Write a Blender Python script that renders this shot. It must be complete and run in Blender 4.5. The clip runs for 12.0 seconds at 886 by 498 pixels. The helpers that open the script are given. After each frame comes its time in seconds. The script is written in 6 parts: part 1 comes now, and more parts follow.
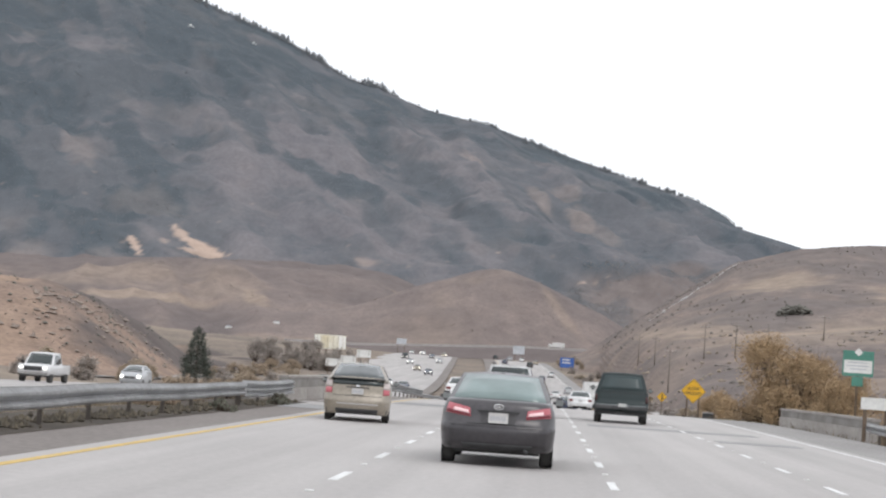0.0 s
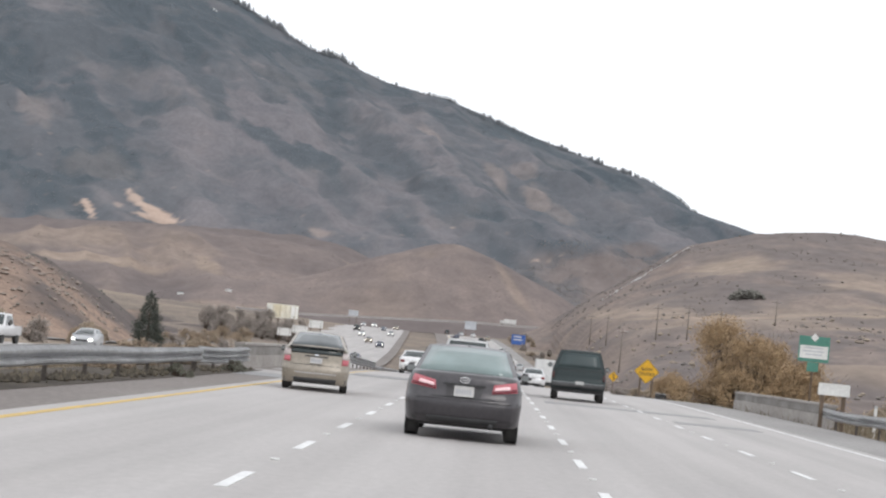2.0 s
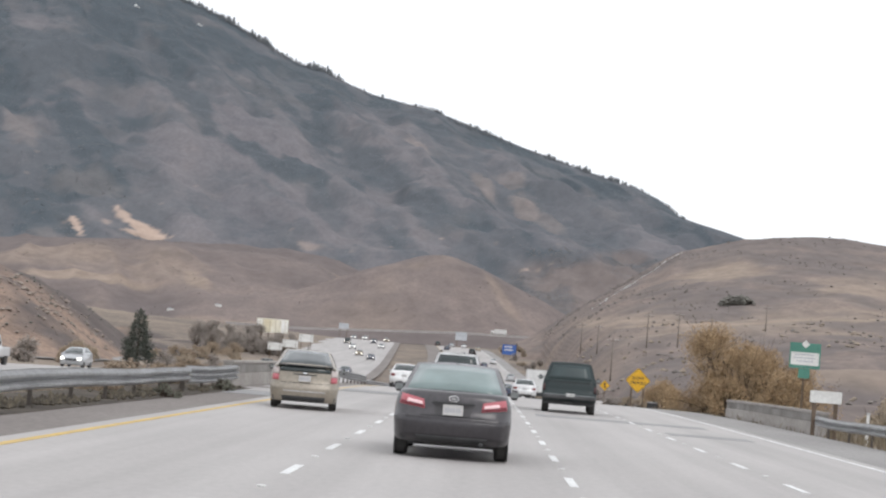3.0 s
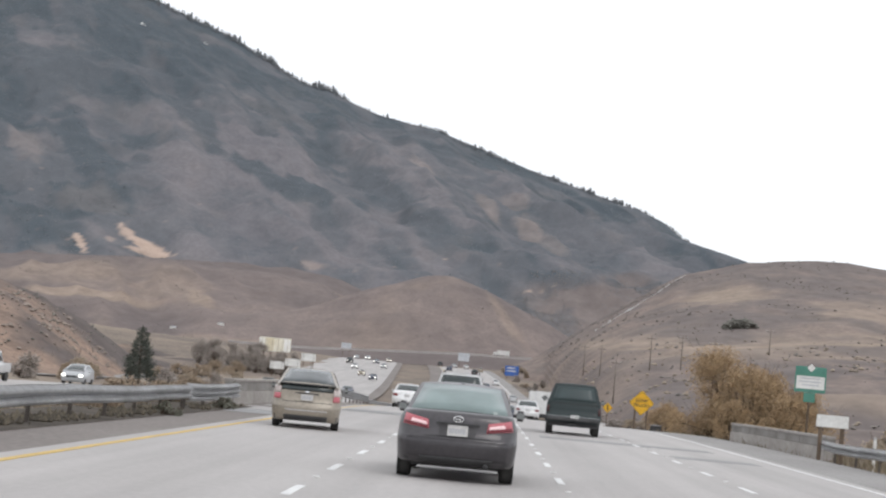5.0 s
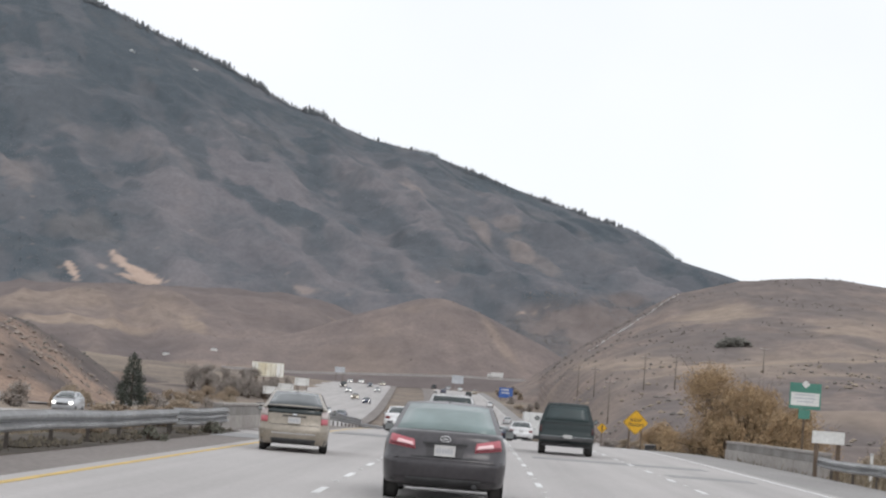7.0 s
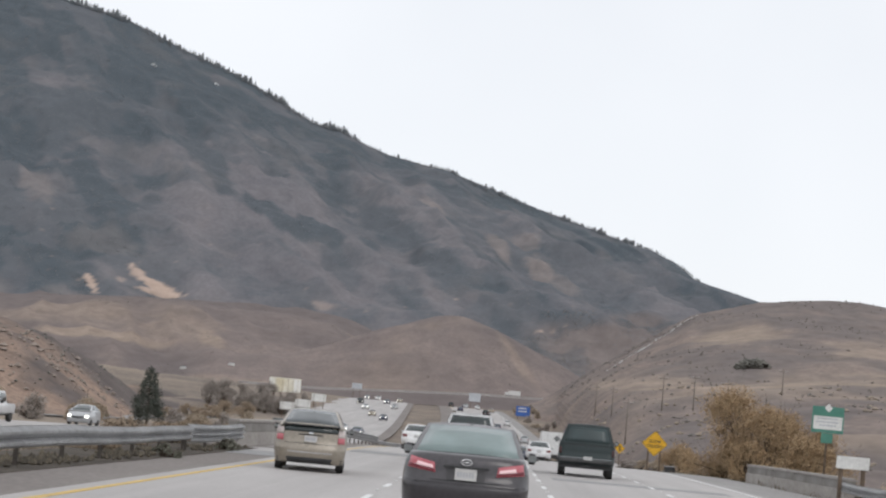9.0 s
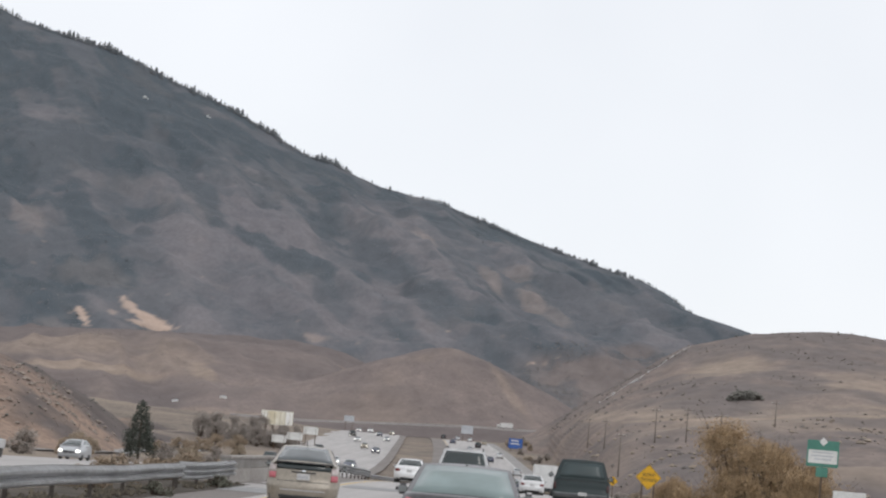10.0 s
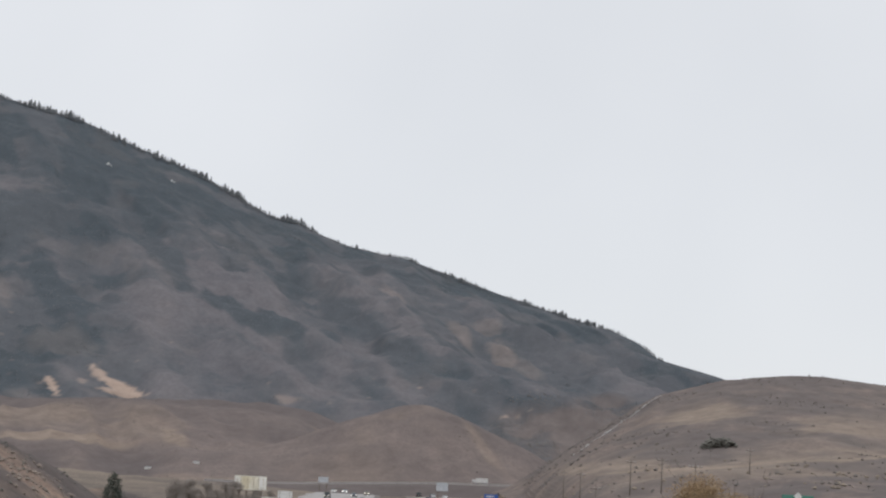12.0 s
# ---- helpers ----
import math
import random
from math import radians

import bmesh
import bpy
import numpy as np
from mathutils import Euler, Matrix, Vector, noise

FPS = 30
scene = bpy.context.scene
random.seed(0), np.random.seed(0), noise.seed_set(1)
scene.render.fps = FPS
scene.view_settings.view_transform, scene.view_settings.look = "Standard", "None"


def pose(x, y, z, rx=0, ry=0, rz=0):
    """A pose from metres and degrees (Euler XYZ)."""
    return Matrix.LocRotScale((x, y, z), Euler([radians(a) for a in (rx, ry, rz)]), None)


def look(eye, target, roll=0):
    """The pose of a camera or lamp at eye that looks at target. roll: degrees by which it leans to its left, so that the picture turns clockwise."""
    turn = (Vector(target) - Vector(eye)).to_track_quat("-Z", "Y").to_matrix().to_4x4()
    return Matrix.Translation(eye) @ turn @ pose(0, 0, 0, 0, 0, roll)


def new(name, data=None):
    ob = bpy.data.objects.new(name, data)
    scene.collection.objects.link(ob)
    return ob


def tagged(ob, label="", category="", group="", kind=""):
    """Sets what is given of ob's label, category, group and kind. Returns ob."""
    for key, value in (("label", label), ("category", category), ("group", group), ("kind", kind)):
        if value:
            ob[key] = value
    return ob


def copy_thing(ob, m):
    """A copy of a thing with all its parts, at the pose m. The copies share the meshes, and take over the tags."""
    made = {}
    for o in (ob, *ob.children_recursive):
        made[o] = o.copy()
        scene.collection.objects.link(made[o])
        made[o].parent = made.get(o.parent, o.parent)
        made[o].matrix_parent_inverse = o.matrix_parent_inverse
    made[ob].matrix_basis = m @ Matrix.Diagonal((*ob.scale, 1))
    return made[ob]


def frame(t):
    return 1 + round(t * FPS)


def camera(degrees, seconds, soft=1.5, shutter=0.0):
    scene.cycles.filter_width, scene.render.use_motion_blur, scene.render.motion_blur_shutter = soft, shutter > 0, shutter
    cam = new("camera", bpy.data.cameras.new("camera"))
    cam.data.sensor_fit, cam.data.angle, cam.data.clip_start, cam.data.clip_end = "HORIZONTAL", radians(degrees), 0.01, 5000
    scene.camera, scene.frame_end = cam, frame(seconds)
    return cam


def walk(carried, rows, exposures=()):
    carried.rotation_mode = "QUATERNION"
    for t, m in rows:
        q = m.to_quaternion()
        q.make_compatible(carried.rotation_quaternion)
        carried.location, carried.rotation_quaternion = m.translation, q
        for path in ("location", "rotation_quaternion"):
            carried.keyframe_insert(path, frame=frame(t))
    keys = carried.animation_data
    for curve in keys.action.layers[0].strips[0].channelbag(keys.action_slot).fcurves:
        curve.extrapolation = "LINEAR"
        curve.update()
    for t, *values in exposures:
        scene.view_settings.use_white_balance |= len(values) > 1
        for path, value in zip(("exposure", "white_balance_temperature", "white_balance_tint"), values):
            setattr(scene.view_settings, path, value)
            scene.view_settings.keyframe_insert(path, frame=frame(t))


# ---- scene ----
def head(x, y, z, yaw, pitch, roll):
    """Camera pose: place, yaw to the right, pitch up and lean, in degrees."""
    a, b = radians(yaw), radians(pitch)
    way = Vector((math.sin(a) * math.cos(b), math.cos(a) * math.cos(b), math.sin(b)))
    return look((x, y, z), Vector((x, y, z)) + way, roll)


cam = camera(25.0, 12.0, soft=2.3)
walk(cam, [
    (0, head(0.33, -1.51, 1.45, -3.11, 3.48, 3.99)),
    (0.5, head(0.22, -1.37, 1.45, -2.41, 3.31, 4.73)),
    (1, head(0.12, -1.18, 1.43, -2.03, 3.25, 4.92)),
    (1.5, head(0.03, -1.08, 1.41, -1.27, 3.13, 5.02)),
    (2, head(0.06, -0.96, 1.39, -1.73, 2.85, 5.78)),
    (2.5, head(0.05, -0.76, 1.46, -1.23, 3.29, 4.69)),
    (3, head(0.09, -0.66, 1.51, -1.45, 3.19, 4.73)),
    (3.2, head(0.00, -0.61, 1.50, -1.49, 3.38, 5.93)),
    (4.8, head(0.00, -0.27, 1.52, -1.93, 3.99, 5.16)),
    (5, head(0.04, -0.11, 1.49, -1.60, 3.77, 5.29)),
    (5.5, head(0.10, -0.10, 1.47, -1.51, 3.94, 4.95)),
    (5.6, head(0.00, -0.00, 1.50, -1.19, 3.57, 5.00)),
    (6, head(0.09, 0.22, 1.52, -1.58, 4.35, 4.62)),
    (6.5, head(0.19, 0.38, 1.49, -0.99, 4.40, 3.24)),
    (7, head(0.15, 0.65, 1.44, -1.44, 4.44, 4.49)),
    (7.2, head(0.17, 0.71, 1.47, -1.02, 4.55, 3.94)),
    (8.8, head(-0.00, 1.52, 1.52, -1.62, 5.15, 4.17)),
    (9, head(0.06, 1.57, 1.50, -2.02, 4.89, 5.26)),
    (9.5, head(0.04, 1.73, 1.55, -1.51, 4.51, 5.18)),
    (9.8, head(0.00, 1.95, 1.60, -1.51, 5.35, 5.38)),
    (10, head(-0.00, 1.95, 1.62, -1.87, 5.82, 5.13)),
    (10.2, head(0.06, 2.10, 1.63, -0.06, 3.90, 3.36)),
    (10.5, head(0.11, 2.25, 1.68, -0.47, 4.89, 4.30)),
    (11, head(0.12, 2.34, 1.85, 0.05, 5.07, 3.68)),
    (11.4, head(0.10, 2.30, 2.03, -0.83, 5.24, 3.96)),
    (11.5, head(0.10, 2.30, 2.07, -0.01, 5.10, 2.96)),
    (12, head(0.10, 2.30, 2.20, -1.06, 7.47, 3.02)),
], exposures=[(0, 0.28), (3.2, 0.25), (5.0, 0.17), (6.0, 0.14), (7.2, 0.02), (9.0, -0.06), (10.5, -0.1), (11.0, -0.21), (11.5, -0.26), (12.0, -0.33)])

# ---- world and light: high overcast, soft sun from behind on the right ----
world = bpy.data.worlds.new("overcast_sky")
scene.world = world
world.use_nodes = True
wn, wl = world.node_tree.nodes, world.node_tree.links
sky = wn.new("ShaderNodeTexSky")
sky.sky_type, sky.sun_disc = "NISHITA", False
sky.sun_elevation, sky.sun_rotation = radians(42), radians(150)
sky_mul = wn.new("ShaderNodeMix")
sky_mul.data_type, sky_mul.blend_type = "RGBA", "MULTIPLY"
sky_mul.inputs[0].default_value = 1.0
sky_mul.inputs[7].default_value = (0.11, 0.11, 0.11, 1)
wtex = wn.new("ShaderNodeTexCoord")
wnoise = wn.new("ShaderNodeTexNoise")
wnoise.inputs["Scale"].default_value, wnoise.inputs["Detail"].default_value = 2.2, 4
wramp = wn.new("ShaderNodeValToRGB")
wramp.color_ramp.elements[0].position, wramp.color_ramp.elements[0].color = 0.3, (0.95, 0.975, 1.02, 1)
wramp.color_ramp.elements[1].position, wramp.color_ramp.elements[1].color = 0.7, (1.12, 1.135, 1.17, 1)
cloud = wn.new("ShaderNodeMix")
cloud.data_type = "RGBA"
cloud.inputs[0].default_value = 0.9
bg = wn["Background"]
bg.inputs["Strength"].default_value = 1.0
wl.new(wtex.outputs["Generated"], wnoise.inputs["Vector"])
wl.new(wnoise.outputs["Fac"], wramp.inputs["Fac"])
wl.new(sky.outputs["Color"], sky_mul.inputs[6])
wl.new(sky_mul.outputs[2], cloud.inputs[6])
wl.new(wramp.outputs["Color"], cloud.inputs[7])
wl.new(cloud.outputs[2], bg.inputs["Color"])

sun_data = bpy.data.lights.new("sun", "SUN")
sun_data.energy, sun_data.angle, sun_data.color = 0.5, radians(25), (1.0, 0.97, 0.93)
sun = new("sun", sun_data)
sun.matrix_world = look((0, 0, 0), (-math.sin(radians(150)), -math.cos(radians(150)), -math.tan(radians(42))))


# ---- materials ----
def material(name, rough=0.8, metal=0.0, coat=0.0):
    m = bpy.data.materials.new(name)
    m.use_nodes = True
    b = m.node_tree.nodes["Principled BSDF"]
    b.inputs["Roughness"].default_value, b.inputs["Metallic"].default_value = rough, metal
    b.inputs["Coat Weight"].default_value = coat
    return m, m.node_tree.nodes, m.node_tree.links, b


def noisy(m, scale, detail=5, stretch=(1, 1, 1), rough=0.55):
    n, l = m.node_tree.nodes, m.node_tree.links
    co, mp, t = n.new("ShaderNodeTexCoord"), n.new("ShaderNodeMapping"), n.new("ShaderNodeTexNoise")
    mp.inputs["Scale"].default_value = stretch
    t.inputs["Scale"].default_value, t.inputs["Detail"].default_value, t.inputs["Roughness"].default_value = scale, detail, rough
    l.new(co.outputs["Object"], mp.inputs["Vector"])
    l.new(mp.outputs["Vector"], t.inputs["Vector"])
    return t.outputs["Fac"]


def ramp(m, fac, stops):
    n, l = m.node_tree.nodes, m.node_tree.links
    r = n.new("ShaderNodeValToRGB")
    while len(r.color_ramp.elements) < len(stops):
        r.color_ramp.elements.new(0.5)
    for e, (p, c) in zip(r.color_ramp.elements, stops):
        e.position, e.color = p, (*c, 1) if len(c) == 3 else c
    l.new(fac, r.inputs["Fac"])
    return r.outputs["Color"]


def blend(m, fac, a, b, kind="MIX"):
    n, l = m.node_tree.nodes, m.node_tree.links
    x = n.new("ShaderNodeMix")
    x.data_type, x.blend_type = "RGBA", kind
    for i, v in ((0, fac), (6, a), (7, b)):
        if isinstance(v, (int, float)):
            x.inputs[i].default_value = v
        elif isinstance(v, tuple):
            x.inputs[i].default_value = (*v, 1)
        else:
            l.new(v, x.inputs[i])
    return x.outputs[2]


def bump(m, height, strength, dist):
    n, l = m.node_tree.nodes, m.node_tree.links
    b = n.new("ShaderNodeBump")
    b.inputs["Strength"].default_value, b.inputs["Distance"].default_value = strength, dist
    l.new(height, b.inputs["Height"])
    l.new(b.outputs["Normal"], n["Principled BSDF"].inputs["Normal"])


def two_tone(name, c1, c2, scale, rough=0.85, metal=0.0, fine=None, bumpy=0.0, coat=0.0, stretch=(1, 1, 1)):
    """A surface that drifts between two colours at one scale, with finer grain on top."""
    m, n, l, b = material(name, rough, metal, coat)
    f = noisy(m, scale, 4, stretch)
    col = ramp(m, f, [(0.32, c1), (0.68, c2)])
    g = noisy(m, fine or scale * 12, 3, stretch)
    col = blend(m, 0.5, col, ramp(m, g, [(0.3, (0.72, 0.72, 0.72)), (0.7, (1.25, 1.25, 1.25))]), "MULTIPLY")
    l.new(col, b.inputs["Base Color"])
    if rough >= 0.85:
        b.inputs["Specular IOR Level"].default_value = 0.15
    if bumpy:
        bump(m, g, 0.6, bumpy)
    return m


def attribute(m, name):
    a = m.node_tree.nodes.new("ShaderNodeAttribute")
    a.attribute_name = name
    return a.outputs["Fac"]


def land(name, dry, soil, scrub, tan, big, fine, grain=1.0, deep=1.0, brown=None):
    """Hillside: dry grass and soil, scrub cover and bare earth where the attributes say so; both also carry painted
    shade and light.
    """
    m, n, l, b = material(name, 0.95)
    way = (1, deep, 1)
    f1, f2, f3 = noisy(m, big, 6, way, 0.65), noisy(m, fine, 5, way, 0.7), noisy(m, fine * 5, 3, way)
    col = ramp(m, f1, [(0.35, soil), (0.65, dry)])
    col = blend(m, 0.7 * grain, col, ramp(m, f2, [(0.3, (0.62, 0.62, 0.64)), (0.7, (1.35, 1.33, 1.3))]), "MULTIPLY")
    col = blend(m, 0.45 * grain, col, ramp(m, f3, [(0.35, (0.6, 0.6, 0.6)), (0.65, (1.4, 1.4, 1.4))]), "MULTIPLY")
    col = blend(m, attribute(m, "cover"), col, blend(m, 0.6 * grain, scrub, ramp(m, f2, [(0.3, (0.6, 0.6, 0.6)), (0.7, (1.5, 1.5, 1.5))]), "MULTIPLY"))
    if brown:
        col = blend(m, attribute(m, "low"), col, ramp(m, f2, [(0.3, tuple(v * 0.8 for v in brown)), (0.7, tuple(v * 1.2 for v in brown))]))
    col = blend(m, attribute(m, "bare"), col, blend(m, 0.6, tan, ramp(m, f2, [(0.3, (0.6, 0.58, 0.56)), (0.7, (1.35, 1.35, 1.35))]), "MULTIPLY"))
    l.new(col, b.inputs["Base Color"])
    b.inputs["Specular IOR Level"].default_value = 0.1
    return m


# Blue-grey tones hold distance haze in the mountain's scrub and soil colours.
M_MOUNTAIN = land("hazed_mountain_scrub", (0.194, 0.183, 0.191), (0.161, 0.155, 0.167), (0.086, 0.101, 0.115), (0.47, 0.362, 0.298), 0.012, 0.06, 0.42, 0.5, brown=(0.172, 0.148, 0.142))
M_FOOT = land("dry_foothill", (0.240, 0.197, 0.180), (0.193, 0.160, 0.151), (0.157, 0.133, 0.128), (0.330, 0.262, 0.212), 0.02, 0.11, 0.55, 0.8)
# The bank's dark third tone serves its scrub and its painted end-face shade.
M_BANK = land("rocky_cut_bank", (0.300, 0.218, 0.170), (0.235, 0.176, 0.145), (0.125, 0.106, 0.100), (0.36, 0.262, 0.195), 0.06, 0.3, 0.9, 1.0)
M_HILL = land("dry_hillside", (0.256, 0.204, 0.177), (0.200, 0.166, 0.150), (0.162, 0.138, 0.130), (0.380, 0.302, 0.234), 0.025, 0.16, 0.75, 0.5)
M_GROUND = land("roadside_earth", (0.25, 0.205, 0.168), (0.195, 0.165, 0.143), (0.138, 0.119, 0.104), (0.30, 0.25, 0.2), 0.06, 0.5)
def pavement(name, c1, c2):
    """Concrete lanes: long wheel tracks, cloudy stains, fine grain and a few dark seams."""
    m, n, l, b = material(name, 0.72)
    col = ramp(m, noisy(m, 0.9, 3, (1.0, 0.012, 1)), [(0.3, c1), (0.7, c2)])
    col = blend(m, 0.6, col, ramp(m, noisy(m, 0.35, 4, (1, 0.2, 1)), [(0.3, (0.84, 0.84, 0.84)), (0.7, (1.1, 1.1, 1.1))]), "MULTIPLY")
    col = blend(m, 0.5, col, ramp(m, noisy(m, 9.0, 4, (1, 0.35, 1), 0.7), [(0.3, (0.85, 0.85, 0.85)), (0.7, (1.12, 1.12, 1.12))]), "MULTIPLY")
    col = blend(m, ramp(m, noisy(m, 1.4, 5, (2.2, 0.06, 1), 0.6), [(0.70, (0, 0, 0)), (0.76, (0.35, 0.35, 0.35))]), col, (0.16, 0.155, 0.15))
    l.new(col, b.inputs["Base Color"])
    bump(m, noisy(m, 30.0, 2), 0.2, 0.004)
    return m


M_CONCRETE_ROAD = pavement("worn_concrete_pavement", (0.350, 0.328, 0.317), (0.450, 0.426, 0.412))
M_SHOULDER = two_tone("old_asphalt_shoulder", (0.20, 0.178, 0.167), (0.255, 0.23, 0.215), 0.3, 0.9, fine=9.0, bumpy=0.004, stretch=(1, 0.3, 1))
M_SHOULDER_PALE = two_tone("pale_asphalt_shoulder", (0.27, 0.258, 0.25), (0.33, 0.318, 0.308), 0.3, 0.9, fine=9.0, stretch=(1, 0.3, 1))
# Weedy earth, darkened further to hold the shade below the guard rail.
M_VERGE = two_tone("dark_weedy_earth", (0.06, 0.052, 0.044), (0.11, 0.093, 0.077), 0.5, 0.95, fine=6.0, bumpy=0.01)
M_PATCH = two_tone("asphalt_patch", (0.27, 0.268, 0.265), (0.33, 0.328, 0.325), 0.6, 0.85, fine=8.0)
M_WHITE_LINE = two_tone("white_road_paint", (0.6, 0.6, 0.6), (0.82, 0.82, 0.8), 1.5, 0.6)
M_YELLOW_LINE = two_tone("yellow_road_paint", (0.50, 0.34, 0.10), (0.62, 0.42, 0.10), 0.8, 0.6)
M_STEEL = two_tone("galvanised_steel", (0.43, 0.43, 0.435), (0.56, 0.56, 0.565), 0.5, 0.5, 0.25, fine=4)
M_WOOD = two_tone("weathered_post_wood", (0.10, 0.075, 0.055), (0.17, 0.13, 0.10), 1.5, 0.9, fine=20)
M_POLE = two_tone("grey_pole_wood", (0.165, 0.14, 0.12), (0.235, 0.205, 0.18), 1.5, 0.9, fine=20)
M_POST = two_tone("dark_rail_post", (0.085, 0.074, 0.066), (0.125, 0.108, 0.096), 1.5, 0.9, fine=20)
M_CONCRETE = two_tone("weathered_concrete", (0.20, 0.187, 0.175), (0.30, 0.285, 0.27), 0.5, 0.9, fine=5)
M_PLINTH = two_tone("pale_taupe_concrete", (0.33, 0.305, 0.285), (0.42, 0.395, 0.37), 0.5, 0.9, fine=5, stretch=(1, 0.4, 1))
M_BLACK = two_tone("black_plastic", (0.022, 0.022, 0.023), (0.04, 0.04, 0.041), 4, 0.6)
M_TYRE = two_tone("tyre_rubber", (0.055, 0.054, 0.053), (0.085, 0.083, 0.08), 5, 0.9)
M_RIM = two_tone("alloy_rim", (0.35, 0.35, 0.36), (0.5, 0.5, 0.5), 4, 0.35, 0.8)
M_CHROME = two_tone("chrome_trim", (0.6, 0.6, 0.6), (0.75, 0.75, 0.75), 4, 0.2, 1.0)


def paint(name, c, rough=0.35, metal=0.3, coat=0.5):
    return two_tone(name, tuple(v * 0.9 for v in c), tuple(v * 1.08 for v in c), 1.2, rough, metal, fine=14, coat=coat)


def glass(name, c, rough=0.08):
    m, n, l, b = material(name, rough)
    f = noisy(m, 1.5)
    l.new(ramp(m, f, [(0.3, tuple(v * 0.8 for v in c)), (0.7, tuple(v * 1.2 for v in c))]), b.inputs["Base Color"])
    b.inputs["Specular IOR Level"].default_value = 0.7
    return m


def lamp_mat(name, c, power, base=None):
    m, n, l, b = material(name, 0.25)
    b.inputs["Base Color"].default_value = (*(base or c), 1)
    b.inputs["Emission Color"].default_value = (*c, 1)
    b.inputs["Emission Strength"].default_value = power
    return m


M_GLASS = glass("tinted_car_glass", (0.02, 0.03, 0.03))
# Green tint, lightened so the base colour holds the pale reflections.
M_GLASS_GREEN = glass("green_reflection_car_glass", (0.19, 0.245, 0.24))
# Plain grey; on the wing mirrors it paints in the reflected sky.
M_MIRROR = two_tone("mirror_glass", (0.2, 0.212, 0.212), (0.27, 0.285, 0.285), 3, 0.25)
M_TAIL = lamp_mat("tail_lamp_red", (0.85, 0.2, 0.23), 0.09, (0.38, 0.11, 0.13))
M_TAIL_DEEP = lamp_mat("tail_lamp_deep_red", (0.6, 0.06, 0.08), 0.03, (0.15, 0.03, 0.04))
M_TAIL_CLEAR = lamp_mat("tail_lamp_clear", (1.0, 0.74, 0.76), 0.26, (0.7, 0.48, 0.5))
M_LENS = two_tone("pale_lamp_lens", (0.46, 0.40, 0.38), (0.58, 0.52, 0.50), 3, 0.25)
M_TAIL_OFF = lamp_mat("tail_lamp_dim", (0.5, 0.04, 0.03), 0.03, (0.16, 0.025, 0.025))
M_TAIL_DARK = two_tone("dark_red_lens", (0.05, 0.018, 0.018), (0.075, 0.022, 0.022), 3, 0.4)
M_HEAD = lamp_mat("head_lamp", (1.0, 0.97, 0.88), 3.0)
M_PLATE = two_tone("licence_plate_white", (0.46, 0.45, 0.44), (0.56, 0.55, 0.53), 5, 0.5)
M_PLATE_BAR = two_tone("licence_plate_bar", (0.34, 0.345, 0.37), (0.41, 0.41, 0.43), 5, 0.5)
M_SIGN_YELLOW = two_tone("yellow_sign_sheeting", (0.62, 0.34, 0.012), (0.75, 0.42, 0.02), 1.0, 0.45)
M_SIGN_BLACK = two_tone("black_sign_ink", (0.02, 0.02, 0.02), (0.035, 0.03, 0.03), 2, 0.6)
M_SIGN_GREEN = two_tone("green_sign_sheeting", (0.06, 0.20, 0.155), (0.085, 0.26, 0.2), 1.0, 0.45)
M_SIGN_BLUE = two_tone("blue_sign_sheeting", (0.03, 0.10, 0.36), (0.05, 0.14, 0.45), 0.6, 0.45)
M_SIGN_WHITE = two_tone("white_sign_sheeting", (0.62, 0.62, 0.6), (0.78, 0.78, 0.76), 1.0, 0.5)
M_SIGN_BACK = two_tone("bare_sign_aluminium", (0.42, 0.44, 0.47), (0.55, 0.57, 0.6), 0.6, 0.5, 0.3)
M_PALE_ROCK = two_tone("pale_rock", (0.46, 0.45, 0.44), (0.62, 0.61, 0.60), 0.4, 0.9, fine=3)
M_RUBBLE = two_tone("grey_tan_rubble", (0.22, 0.18, 0.155), (0.32, 0.27, 0.235), 0.4, 0.95, fine=3)
M_BARK = two_tone("bark", (0.07, 0.055, 0.045), (0.13, 0.10, 0.08), 2, 0.95, fine=15)


def leaf(name, c1, c2, c3):
    """Leaves: one tone per leaf clump out of three."""
    m, n, l, b = material(name, 0.75)
    g = n.new("ShaderNodeNewGeometry")
    l.new(ramp(m, g.outputs["Random Per Island"], [(0.0, c1), (0.5, c2), (1.0, c3)]), b.inputs["Base Color"])
    b.inputs["Specular IOR Level"].default_value = 0.15
    return m


M_GOLD = leaf("autumn_leaves", (0.30, 0.222, 0.145), (0.41, 0.297, 0.18), (0.515, 0.37, 0.222))
M_BRUSH = leaf("dry_brush", (0.35, 0.29, 0.225), (0.41, 0.34, 0.26), (0.47, 0.39, 0.30))
M_TAWNY = leaf("tawny_brush", (0.34, 0.272, 0.205), (0.39, 0.312, 0.235), (0.44, 0.352, 0.268))
M_WEED = leaf("grey_green_weeds", (0.16, 0.165, 0.135), (0.21, 0.21, 0.17), (0.27, 0.26, 0.21))
M_WEED_DARK = leaf("dark_dead_weeds", (0.075, 0.065, 0.052), (0.11, 0.095, 0.073), (0.16, 0.135, 0.10))
M_GREYBRUSH = leaf("grey_bare_brush", (0.29, 0.26, 0.24), (0.37, 0.33, 0.30), (0.45, 0.40, 0.36))
M_PINE = leaf("conifer_needles", (0.06, 0.07, 0.06), (0.085, 0.095, 0.08), (0.115, 0.12, 0.10))
# Forest and ridge greens are paled blue-grey to carry distance haze.
M_FOREST = leaf("hazed_forest", (0.135, 0.148, 0.163), (0.158, 0.168, 0.182), (0.185, 0.192, 0.202))
